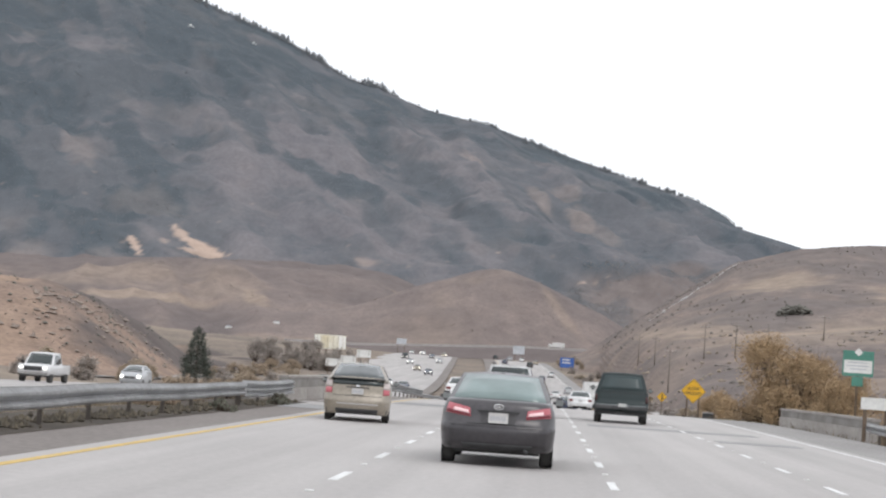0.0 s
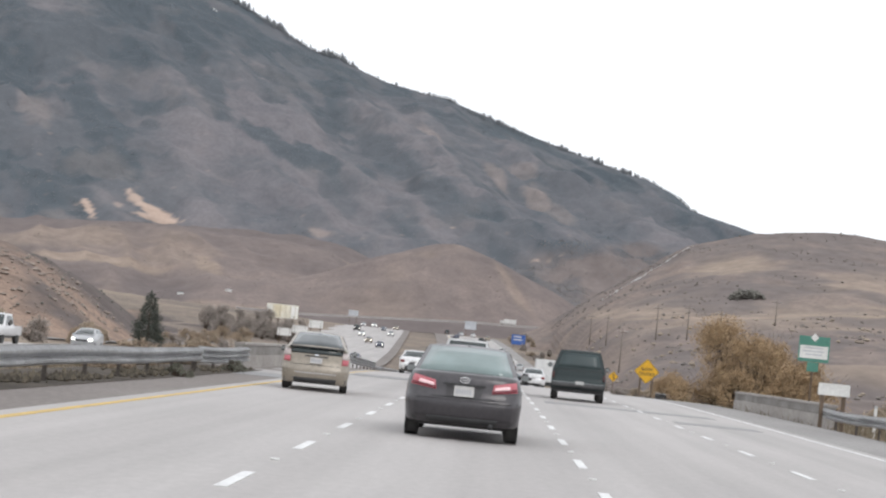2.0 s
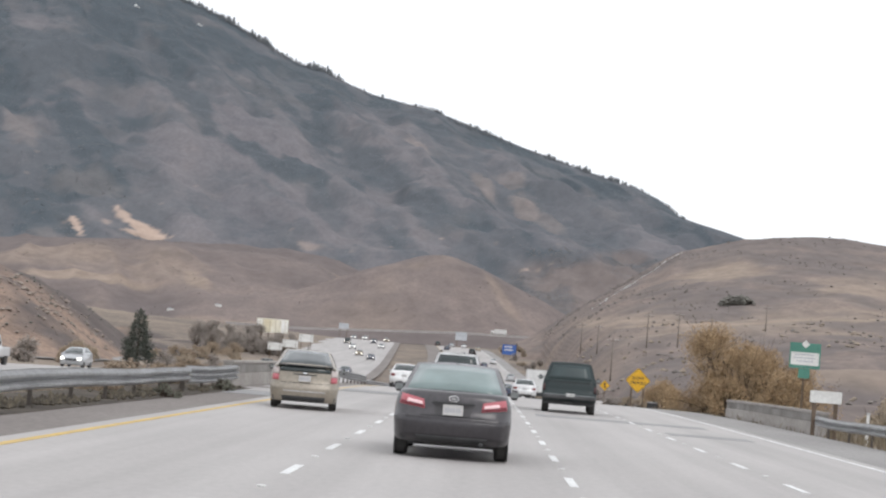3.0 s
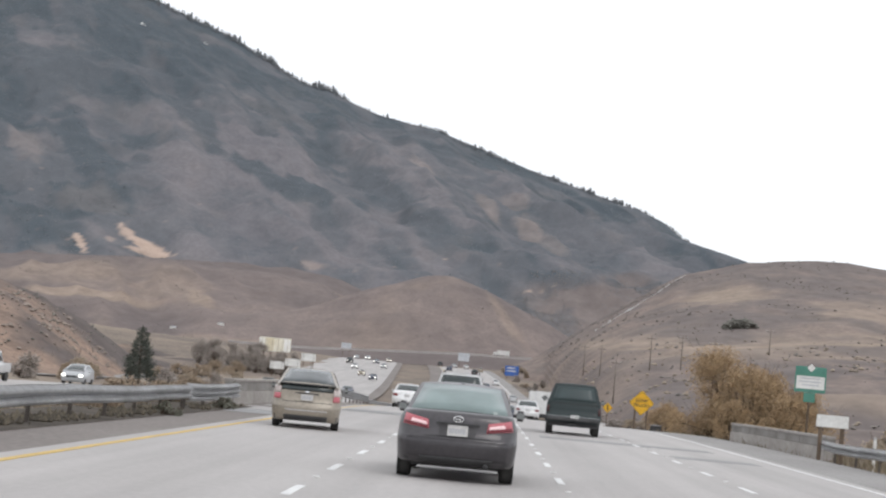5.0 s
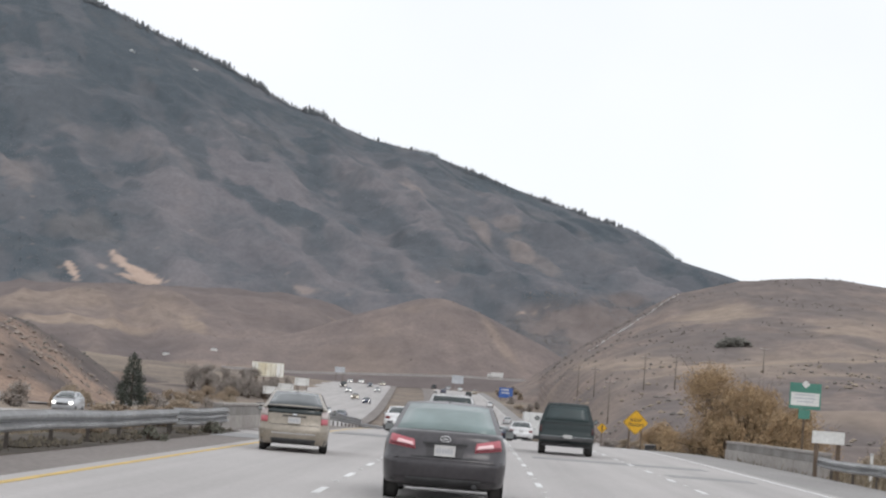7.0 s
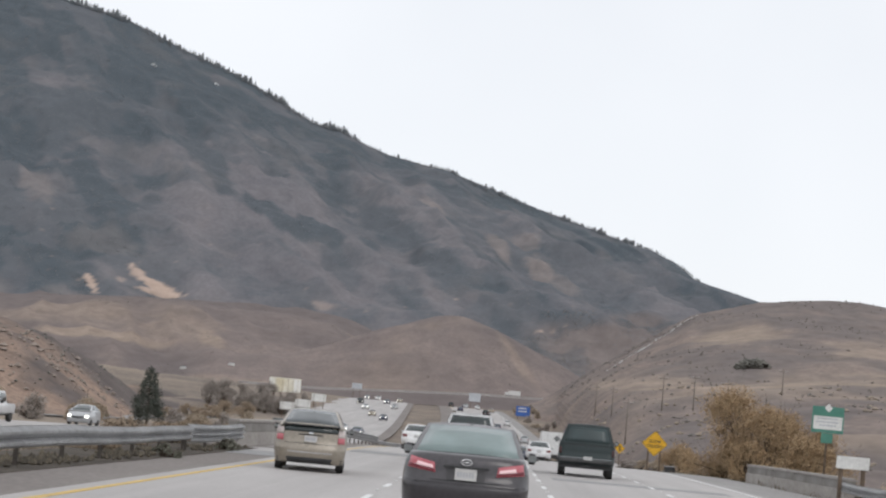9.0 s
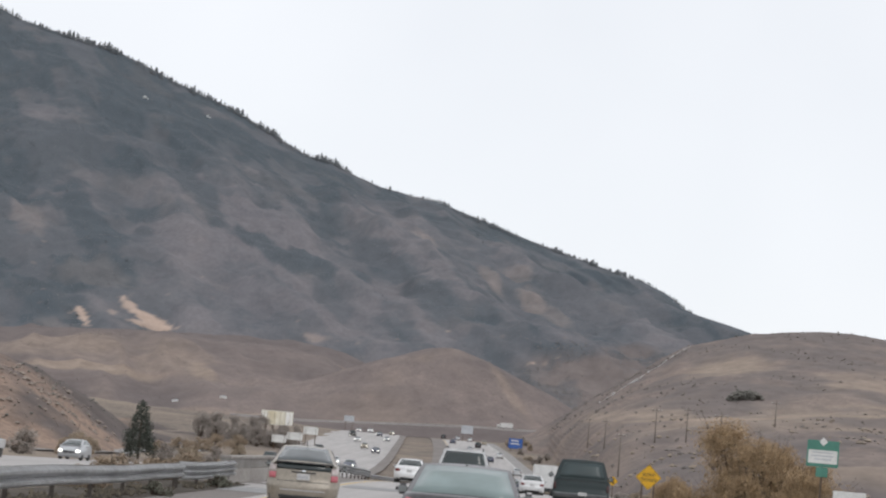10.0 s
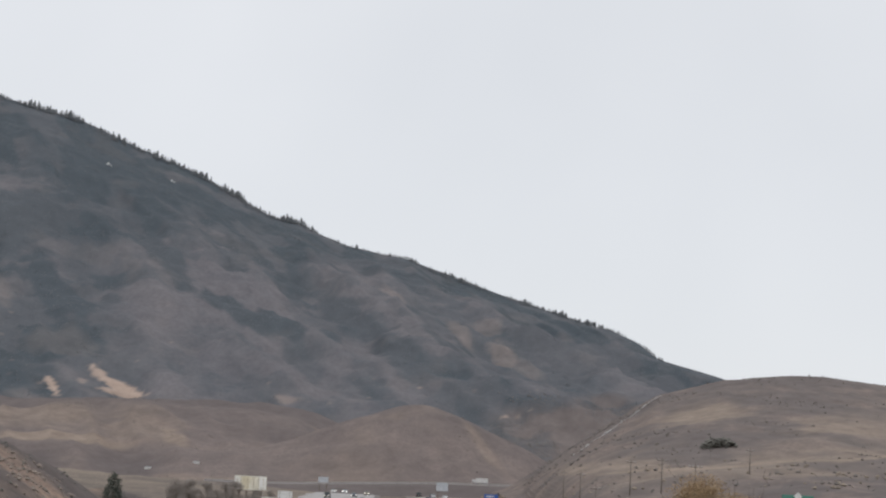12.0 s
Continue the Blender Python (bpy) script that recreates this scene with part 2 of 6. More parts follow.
M_RIDGE = leaf("hazed_ridge_needles", (0.12, 0.134, 0.146), (0.15, 0.16, 0.17), (0.18, 0.186, 0.192))
M_SCRUB = leaf("hillside_scrub", (0.15, 0.134, 0.122), (0.19, 0.168, 0.148), (0.235, 0.203, 0.174))
M_FLANK = leaf("flank_scrub", (0.165, 0.15, 0.14), (0.195, 0.175, 0.16), (0.23, 0.203, 0.182))
M_TUFT = leaf("dry_tufts", (0.22, 0.185, 0.15), (0.28, 0.232, 0.185), (0.34, 0.285, 0.225))
M_THICKET = leaf("dark_thicket", (0.135, 0.132, 0.118), (0.165, 0.16, 0.142), (0.20, 0.19, 0.165))
M_GRASS = leaf("dry_grass", (0.14, 0.118, 0.085), (0.20, 0.165, 0.118), (0.28, 0.23, 0.16))


# ---- mesh helpers ----
def part(name, bm, mat, parent=None, label="", smooth=False):
    me = bpy.data.meshes.new(name)
    for f in bm.faces:
        f.smooth = smooth
    bm.to_mesh(me)
    bm.free()
    me.materials.append(mat)
    ob = new(name, me)
    ob.parent = parent
    if label:
        tagged(ob, label)
    return ob


def mesh_from(name, verts, quads, mat, smooth=True):
    """A mesh out of arrays: verts (n, 3), faces (m, 3 or 4)."""
    me = bpy.data.meshes.new(name)
    v, q = np.asarray(verts, dtype=np.float32), np.asarray(quads, dtype=np.int32)
    k = q.shape[1]
    me.vertices.add(len(v))
    me.vertices.foreach_set("co", v.ravel())
    me.loops.add(len(q) * k)
    me.loops.foreach_set("vertex_index", q.ravel())
    me.polygons.add(len(q))
    me.polygons.foreach_set("loop_start", np.arange(0, len(q) * k, k, dtype=np.int32))
    me.polygons.foreach_set("use_smooth", np.full(len(q), smooth))
    me.update(calc_edges=True)
    me.materials.append(mat)
    return me


def empty(name, x=0.0, y=0.0, z=0.0, turn=0.0):
    ob = new(name)
    ob.matrix_world = pose(x, y, z, 0, 0, turn)
    return ob


def box(bm, x0, x1, y0, y1, z0, z1, bevel=0.0):
    vs = [bm.verts.new((x, y, z)) for z in (z0, z1) for y in (y0, y1) for x in (x0, x1)]
    fs = [bm.faces.new([vs[i] for i in f]) for f in ((0, 2, 3, 1), (4, 5, 7, 6), (0, 1, 5, 4), (2, 6, 7, 3), (0, 4, 6, 2), (1, 3, 7, 5))]
    if bevel:
        bmesh.ops.bevel(bm, geom=list({e for f in fs for e in f.edges}), offset=bevel, segments=2, affect="EDGES")
    return bm


def boxed(x0, x1, y0, y1, z0, z1, bevel=0.0):
    return box(bmesh.new(), x0, x1, y0, y1, z0, z1, bevel)


def tube(bm, a, b, r0, r1, n=8):
    a, b = Vector(a), Vector(b)
    rot = (b - a).to_track_quat("Z", "Y").to_matrix().to_4x4()
    bmesh.ops.create_cone(bm, cap_ends=True, segments=n, radius1=r0, radius2=r1, depth=(b - a).length,
                          matrix=Matrix.Translation((a + b) / 2) @ rot)
    return bm


def vnoise(x, y, seed):
    """Smooth value noise in -1..1 on arrays."""
    xi, yi = np.floor(x).astype(np.int64), np.floor(y).astype(np.int64)
    fx, fy = x - xi, y - yi
    fx, fy = fx * fx * fx * (fx * (fx * 6 - 15) + 10), fy * fy * fy * (fy * (fy * 6 - 15) + 10)

    def h(i, j):
        k = (i * 374761393 + j * 668265263 + seed * 974634777) & 0xFFFFFFFF
        k = ((k ^ (k >> 13)) * 1274126177) & 0xFFFFFFFF
        return ((k ^ (k >> 16)) & 0xFFFF) / 32767.5 - 1
    a, b, c, d = h(xi, yi), h(xi + 1, yi), h(xi, yi + 1), h(xi + 1, yi + 1)
    return (a + (b - a) * fx) + ((c + (d - c) * fx) - (a + (b - a) * fx)) * fy


def fbm(x, y, size, octaves, seed, ridged=False):
    out, amp, tot = 0.0, 1.0, 0.0
    for o in range(octaves):
        v = vnoise(x / size + 13.7 * o, y / size - 7.3 * o, seed + o)
        out = out + amp * ((1 - 2 * np.abs(v)) if ridged else v)
        tot, amp, size = tot + amp, amp * 0.5, size / 2
    return out / tot


def sheet(name, X, Y, Z, mat, **fields):
    """A height field over a grid of points, with named values on its points."""
    ny, nx = X.shape
    i = np.arange(ny * nx).reshape(ny, nx)
    quads = np.stack([i[:-1, :-1], i[:-1, 1:], i[1:, 1:], i[1:, :-1]], -1).reshape(-1, 4)
    me = mesh_from(name, np.stack([X, Y, Z], -1).reshape(-1, 3), quads, mat)
    for key, val in fields.items():
        a = me.attributes.new(key, "FLOAT", "POINT")
        a.data.foreach_set("value", np.clip(val, 0, 1).astype(np.float32).ravel())
    return new(name, me)


def smooth(a, b, x):
    t = np.clip((x - a) / (b - a), 0, 1)
    return t * t * (3 - 2 * t)


def blob(X, Y, x, y, rx, ry, turn=0.0):
    c, s = math.cos(radians(turn)), math.sin(radians(turn))
    u, v = (X - x) * c + (Y - y) * s, -(X - x) * s + (Y - y) * c
    return np.exp(-(u / rx) ** 2 - (v / ry) ** 2)


def curve(ys, vs, width=40):
    """A smoothed polyline as a function."""
    g = np.arange(-400, 5200, 5.0)
    v = np.interp(g, ys, vs)
    k = np.exp(-(np.arange(-60, 61) * 5.0 / width) ** 2)
    v = np.convolve(np.pad(v, 60, mode="edge"), k / k.sum(), "valid")
    return lambda y: np.interp(y, g, v)


# ---- the lie of the roads ----
road_x = curve([-400, 150, 300, 450, 580, 700, 800, 900, 1000, 1100], [0, 0, 0.3, -2.3, -6.0, -10.6, -16.5, -42, -105, -200], 35)
road_z = curve([-400, 108, 180, 250, 350, 450, 580, 700, 800, 950, 1200, 5000], [0, 0, -1.5, -2.5, -2.2, -0.4, 3.3, 6.6, 7.2, 7.6, 8, 8], 25)
north_x = curve([-400, 90, 150, 295, 450, 700, 800, 900, 1000, 1100], [-25.5, -25.2, -23.0, -26.6, -31.5, -39.8, -48, -78, -145, -240], 35)
north_z = curve([-400, 60, 120, 180, 250, 350, 450, 580, 700, 800, 950, 1200, 5000], [-0.5, -0.5, -0.9, -1.6, -2.3, -2.0, -0.3, 3.3, 6.6, 7.2, 7.6, 8, 8], 25)


def base_z(X, Y):
    """Height of the ground sheet."""
    xr, xn = road_x(Y), north_x(Y)
    zr, zn = road_z(Y), north_z(Y)
    t = smooth(xn + 9, xr - 10, X)
    z = zn * (1 - t) + zr * t - 0.12
    mid = (X > xn + 8.5) & (X < xr - 9.5)
    hump = np.where(Y < 150, -0.1 * smooth(150, 110, Y), 0.35 * smooth(150, 190, Y))
    z = z - np.where(mid, hump * np.sin(np.pi * np.clip((X - xn - 8.5) / (xr - xn - 18), 0, 1)), 0)
    right = np.clip(X - xr - 12.5, 0, None)
    left = np.clip(xn - 10.5 - X, 0, None)
    rough = fbm(X, Y, 14, 4, 5)
    z = z + right * 0.03 - np.where(right > 0, np.minimum(right * 0.05, 0.35), 0) + left * 0.035 + rough * np.minimum((right + left) * 0.06, 0.5)
    z = z + np.clip(left - 9, 0, 30) / 30 * (1.3 * fbm(X, Y, 22, 3, 6) + 0.5 * fbm(X, Y, 8, 2, 7)) * smooth(150, 220, Y) * smooth(900, 700, Y)
    return np.minimum(z, 60)


def ground_at(x, y):
    return float(base_z(np.array([float(x)]), np.array([float(y)]))[0])

# ---- the ground: one sheet to the horizon ----
gx = np.concatenate([np.linspace(-2600, -320, 24), np.linspace(-300, -45, 52), np.linspace(-44, 46, 181), np.linspace(48, 300, 50), np.linspace(320, 2600, 24)])
gy = np.concatenate([np.linspace(-400, 0, 40), np.geomspace(1, 1200, 420)[40:] , np.linspace(1230, 4900, 40)])
gy = np.unique(np.round(gy, 2))
GX, GY = np.meshgrid(gx, gy)
GZ = base_z(GX, GY)
g_scrub = smooth(0.15, 0.5, fbm(GX, GY, 9, 4, 21)) * 0.6
g_tan = smooth(0.05, 0.5, fbm(GX, GY, 30, 4, 22)) * 0.7
tagged(sheet("ground", GX, GY, GZ, M_GROUND, cover=g_scrub, bare=g_tan),
       "dry brown roadside earth with tan dead grass", "ground", kind="structure")


def strip(name, x0, x1, ya, yb, up, fx, fz, mat, label, thick=0.10, step=5.0, category="road"):
    """A road slab that follows a line in plan and profile, with real side faces."""
    ys = np.arange(ya, yb + step / 2, step)
    nx = 7
    ts = np.linspace(0, 1, nx)
    top = [[(fx(y) + x0 + (x1 - x0) * t, y, fz(y) + up) for t in ts] for y in ys]
    verts, quads = [], []
    for row in top:
        verts += [(row[0][0], row[0][1], row[0][2] - thick)] + row + [(row[-1][0], row[-1][1], row[-1][2] - thick)]
    n = nx + 2
    for j in range(len(ys) - 1):
        for i in range(n - 1):
            quads.append((j * n + i, j * n + i + 1, (j + 1) * n + i + 1, (j + 1) * n + i))
    ob = new(name, mesh_from(name, verts, quads, mat, smooth=False))
    return tagged(ob, label, category, kind="structure")


strip("road", -6.35, 8.75, -60, 1090, 0.0, road_x, road_z, M_CONCRETE_ROAD, "worn pale concrete freeway lanes over a low crest")
strip("road_shoulder", -10.5, -6.354, -60, 1090, -0.004, road_x, road_z, M_SHOULDER, "dark old asphalt shoulder beside the yellow edge line", category="shoulder")
strip("road_shoulder", 8.754, 11.6, -60, 1090, -0.004, road_x, road_z, M_SHOULDER_PALE, "pale grey asphalt shoulder beside the white edge line", category="shoulder")
strip("verge", -10.4, -7.9, -60, 68.6, 0.008, road_x, road_z, M_VERGE, "dark weedy earth strip under the guard rail", thick=0.05, category="verge")
strip("road", -8.2, 8.2, -60, 1090, 0.0, north_x, north_z, M_CONCRETE_ROAD, "pale concrete carriageway of the oncoming lanes")
strip("road_shoulder", 8.204, 10.2, -60, 1090, -0.004, north_x, north_z, M_SHOULDER, "asphalt shoulder along the median side", category="shoulder")
strip("ramp_road", -14.5, -8.204, 480, 1090, -0.004, north_x, north_z, M_CONCRETE_ROAD, "pale concrete merging lane of the oncoming carriageway")
strip("frontage_road", -25.5, -20.0, 190, 345, 0.10, north_x, lambda y: ground_at(north_x(y) - 22.7, y), M_SHOULDER_PALE, "pale side road beyond the oncoming lanes")
strip("frontage_road", 15.5, 18.0, 150, 330, 0.12, road_x, lambda y: ground_at(road_x(y) + 16.5, y), M_CONCRETE_ROAD, "pale side road behind the roadside signs")

# darker patches on the bridge approach
for px0, px1, py0, py1 in ((1.9, 7.4, 63.5, 66.0), (5.3, 7.6, 54.0, 56.0), (-5.6, -2.6, 79, 84), (-9.2, -6.4, 60.5, 66.0)):
    tagged(part("asphalt_patch", boxed(px0, px1, py0, py1, 0.0, 0.006), M_PATCH), "thin grey asphalt repair patch on the concrete", "road patch", kind="structure")

for px0, px1, py0, py1 in ((-8.3, -6.5, 66.2, 71.5), (-8.2, -6.9, 74.0, 79.0)):
    tagged(part("concrete_patch", boxed(px0, px1, py0, py1, 0.0, 0.006), M_CONCRETE_ROAD), "pale concrete patch on the asphalt shoulder", "road patch", kind="structure")


def line(name, x, ya, yb, w, mat, label):
    return strip(name, x - w / 2, x + w / 2, ya, yb, 0.007, road_x, road_z, mat, label, 0.006, category="road marking")


line("edge_line", -5.95, -60, 1000, 0.15, M_YELLOW_LINE, "solid worn yellow edge line on concrete")
line("edge_line", 8.35, -60, 1000, 0.12, M_WHITE_LINE, "solid white edge line beside the shoulder")
dash_bm = boxed(-0.06, 0.06, 0, 2.1, 0.001, 0.008)
dash_me = bpy.data.meshes.new("dash")
dash_bm.to_mesh(dash_me)
dash_bm.free()
dash_me.materials.append(M_WHITE_LINE)
dot_me = bpy.data.meshes.new("marker")
dot_bm = boxed(-0.05, 0.05, -0.05, 0.05, 0.001, 0.02, 0.006)
dot_bm.to_mesh(dot_me)
dot_bm.free()
dot_me.materials.append(M_WHITE_LINE)
for lx, phase in ((-2.2, 2.3), (1.4, 4.6), (5.0, 1.2)):
    lane = tagged(empty("lane_line"), "broken white lane line with raised markers", "road marking", kind="structure")
    y = -20 + phase
    while y < 420:
        d = new("dash", dash_me)
        d.parent, d.location = lane, (lx + float(road_x(y)), y, float(road_z(y)))
        if y < 120:
            d = new("marker", dot_me)
            d.parent, d.location = lane, (lx + float(road_x(y)), y + 4.4, float(road_z(y + 4.4)))
        y += 6.85

# ---- the mountain ----
RIDGE_X = [-1500, -1000, -700, -596, -473, -407, -335, -293, -245, -211, -156, -76, 5, 86, 156, 186, 211, 254, 288, 353, 463, 700, 1500]
RIDGE_Z = [640, 575, 509, 464, 434, 406, 379, 357, 332, 323, 302, 287, 260, 237, 217, 206, 189, 177, 169, 158, 140, 110, 80]
Y_FOOT, Y_RIDGE = 1380.0, 2300.0


def mountain_z(X, Y):
    zr = np.interp(X, RIDGE_X, RIDGE_Z)
    s = (Y - Y_FOOT) / (Y_RIDGE - Y_FOOT)
    up = np.clip(s, 0, 1)
    p, q = X * 0.947 + Y * 0.322, -X * 0.322 + Y * 0.947
    env = np.sin(np.pi * np.clip(s, 0, 1)) ** 0.7
    warp = fbm(X, Y, 260, 3, 31) * 60
    gully = fbm((p + warp) * 1.0, q * 0.34, 150, 5, 33, ridged=True)
    small = fbm(X, Y, 55, 4, 37)
    z = 14 + (zr - 14) * up ** 0.92 + env * (gully * 31 + small * 9) + fbm(X, Y, 26, 3, 39) * 1.5 * smooth(0.0, 0.1, s)
    return np.where(s > 1, zr + fbm(X, Y, 26, 3, 39) * 1.5 - (s - 1) * 700, z), gully, s


mx, my = np.linspace(-900, 900, 560), np.concatenate([np.linspace(Y_FOOT - 20, Y_RIDGE, 330), np.linspace(Y_RIDGE + 8, Y_RIDGE + 160, 12)])
MX, MY = np.meshgrid(mx, my)
MZ, GULLY, MS = mountain_z(MX, MY)


def mountain_cover(X, Y, gully, s):
    """Share of dark evergreen scrub: the high ridge, the gullies and a few groves."""
    mott = fbm(X, Y, 45, 4, 51)
    p, q = X * 0.947 + Y * 0.322, -X * 0.322 + Y * 0.947
    veg = 1.1 * fbm(p, q * 0.45, 90, 6, 57) - 0.4 * gully + 0.5 * mott + 0.4 * fbm(X, Y * 0.6, 16, 3, 59)
    veg = veg + 0.1 + 1.0 * smooth(0.55, 0.9, s) + 0.22 * smooth(-60, 60, X) * smooth(0.05, 0.3, s) + 0.65 * smooth(-250, -380, X) * smooth(0.04, 0.2, s) + 0.7 * smooth(-130, -210, X) * smooth(0.55, 0.25, s)
    groves = smooth(0.16, 0.32, fbm(p, q * 0.5, 30, 4, 53) + 0.25 * veg)
    c = 0.66 * smooth(-0.3, 1.0, veg) + 0.36 * groves * smooth(0.03, 0.12, s)
    # Less scrub on open ground; the large central face is lightened to look lit.
    for x, y, rx, ry, a, k in OPEN_LIT_FACES:
        c = c * (1 - k * smooth(0.15, 0.7, blob(X, Y, x, y, rx, ry, a) + 0.15 * mott))
    for x, y, rx, ry, a, k in DARKS:
        c = np.maximum(c, k * smooth(0.22, 0.58, blob(X, Y, x, y, rx, ry, a) + 0.42 * mott + 0.3 * fbm(X, Y * 0.6, 16, 3, 59)))
    Z = mountain_z(X, Y)[0]
    c = np.maximum(c, 0.95 * smooth(0.2, 0.6, blob(X, Z, -352, 92, 30, 6.5, -27) + 0.3 * fbm(X, Z, 14, 3, 60)) * smooth(1700, 1620, Y))
    foot = smooth(-150, 0, X) * smooth(0.42, 0.08, s)
    return c * (1 - 0.3 * foot) + foot * (0.16 + 0.6 * smooth(-0.2, 0.24, fbm(X, Y * 0.5, 26, 5, 56))) * smooth(-60, 30, X)


def mountain_bare(X, Y):
    b = 0.3 * smooth(Y_FOOT + 190, Y_FOOT + 20, Y) * smooth(-0.4, 0.4, fbm(X, Y, 30, 4, 58)) * (1 - 0.75 * smooth(-50, 40, X)) + 0.05 * smooth(0.2, 0.6, fbm(X, Y * 0.7, 34, 5, 54)) + 0.07 * smooth(-120, 40, X) * smooth(Y_FOOT + 300, Y_FOOT + 90, Y) * smooth(-0.5, 0.3, fbm(X, Y * 0.6, 24, 4, 52))
    for x, y, rx, ry, a, k in SCARS:
        b = np.maximum(b, k * smooth(0.2, 0.75, blob(X, Y, x, y, rx, ry, a) + 0.24 * fbm(X, Y, 22, 3, 55) + 0.2 * fbm(X, Y, 7, 3, 50)))
    Z = mountain_z(X, Y)[0]
    ragged = 0.35 * fbm(X, Z * 1.6, 9, 4, 55) + 0.15 * fbm(X * 2, Z, 5, 2, 50)
    for x, z, rx, rz, a, k in SLIDES:
        b = np.maximum(b, k * smooth(0.3, 0.6, blob(X, Z, x, z, rx, rz, a) + 1.4 * ragged) * smooth(1700, 1640, Y))
    return b


# x, y, half widths, turn and strength of the dark groves, the open faces (the first painted as lit) and the tan scars
DARKS = [(-362, 1725, 26, 120, 26, 0.95), (-352, 1528, 11, 50, 48, 1.0), (-322, 1742, 13, 22, 20, 0.7), (-300, 1880, 24, 110, 28, 0.8), (-214, 1777, 20, 75, 35, 0.85),
         (-174, 1772, 21, 40, 20, 0.9), (-147, 1705, 15, 75, 20, 0.55), (-112, 1865, 18, 100, 22, 0.75), (-64, 1735, 20, 110, 20, 0.75), (-30, 1800, 15, 60, 15, 0.7),
         (0, 1640, 36, 55, 10, 0.6), (95, 1850, 60, 90, 15, 0.5), (160, 1955, 50, 90, 15, 0.6), (-430, 1900, 90, 110, 10, 0.8), (-380, 2080, 140, 110, 0, 0.8), (101, 1541, 13, 20, 0, 0.85)]
OPEN_LIT_FACES = [(-253, 1700, 48, 110, 25, 0.5), (-413, 1690, 14, 40, 20, 0.4), (-135, 1740, 14, 90, 18, 0.4), (-225, 1600, 60, 60, 10, 0.2)]
SCARS = [(27, 1846, 13, 60, 6, 0.24), (10, 1935, 17, 40, 10, 0.15), (-84, 1975, 13, 42, 15, 0.2),
         (-146, 1572, 10, 6, -10, 0.3), (-330, 1600, 34, 30, 20, 0.1), (-14, 1896, 9, 42, 12, 0.2), (45, 1780, 20, 40, 0, 0.15), (-410, 1690, 16, 40, 20, 0.14)]
# slides low on the slope, by x and height
SLIDES = [(-291, 94, 11, 3.4, -36, 0.8), (-272, 84.5, 17, 3.8, -22, 0.95), (-268, 79.5, 17, 3.6, -6, 0.9), (-318, 82, 13, 2.2, -44, 0.9), (-299, 87, 4, 1.6, -30, 0.4)]
MCOVER, MBARE = mountain_cover(MX, MY, GULLY, MS), mountain_bare(MX, MY)
m_patch = smooth(-0.05, 0.25, fbm(MX, MY * 0.5, 26, 5, 56))
MLOW = smooth(8, -8, MZ - 91 - 0.13 * (MX - 55) + 14 * fbm(MX, MY, 40, 4, 49)) * smooth(0, 50, MX) * (1 - 0.55 * m_patch) * (1 - smooth(1720, 1780, MY))
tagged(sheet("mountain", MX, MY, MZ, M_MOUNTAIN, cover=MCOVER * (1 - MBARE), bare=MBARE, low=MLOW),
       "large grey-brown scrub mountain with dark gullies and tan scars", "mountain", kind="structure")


def clumps(name, pts, sizes, mat, tall=1.0, label="", category=""):
    """Many small ragged clumps of foliage as one object."""
    rng = np.random.default_rng(len(pts))
    base = np.array([(1, 0, 0.1), (0.3, 0.95, 0), (-0.8, 0.6, 0.15), (-0.8, -0.6, 0), (0.3, -0.95, 0.1), (0.1, 0, 1), (0, 0, -0.5)])
    tri = np.array([(0, 1, 5), (1, 2, 5), (2, 3, 5), (3, 4, 5), (4, 0, 5), (1, 0, 6), (2, 1, 6), (3, 2, 6), (4, 3, 6), (0, 4, 6)])
    n = len(pts)
    ang = rng.uniform(0, 2 * np.pi, n)
    jit = base[None] * rng.uniform(0.65, 1.3, (n, 7, 3))
    c, s = np.cos(ang)[:, None], np.sin(ang)[:, None]
    v = np.stack([jit[..., 0] * c - jit[..., 1] * s, jit[..., 0] * s + jit[..., 1] * c, jit[..., 2] * tall], -1) * np.asarray(sizes)[:, None, None]
    v += np.asarray(pts)[:, None, :]
    t = (tri[None] + np.arange(n)[:, None, None] * 7).reshape(-1, 3)
    ob = new(name, mesh_from(name, v.reshape(-1, 3), t, mat, smooth=False))
    return tagged(ob, label, category, kind="stuff")


rng = np.random.default_rng(4)
fx, fy = rng.uniform(-800, 700, 260000), rng.uniform(Y_FOOT + 30, Y_RIDGE + 4, 260000)
fz, fg, fs = mountain_z(fx, fy)
keep = rng.uniform(0, 1, len(fx)) < 0.45 * mountain_cover(fx, fy, fg, fs) ** 2 * (1 - mountain_bare(fx, fy))
fx, fy, fz = fx[keep], fy[keep], fz[keep]
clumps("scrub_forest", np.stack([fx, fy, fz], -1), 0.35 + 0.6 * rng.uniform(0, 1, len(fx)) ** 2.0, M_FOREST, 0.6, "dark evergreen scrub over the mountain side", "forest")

# scrub in the valley at the foot of the mountain
qx, qy = rng.uniform(15, 170, 5200), rng.uniform(1395, 1650, 5200)
qz = mountain_z(qx, qy)[0]
qk = rng.uniform(0, 1, 5200) < 0.04 + 0.9 * smooth(-0.1, 0.2, fbm(qx, qy * 0.5, 26, 5, 56))
clumps("valley_scrub", np.stack([qx, qy, qz + 0.2], -1)[qk], 0.28 + 0.5 * rng.uniform(0, 1, qk.sum()) ** 2, M_FLANK, 0.8, "brown scrub in the valley below the mountain", "scrub")

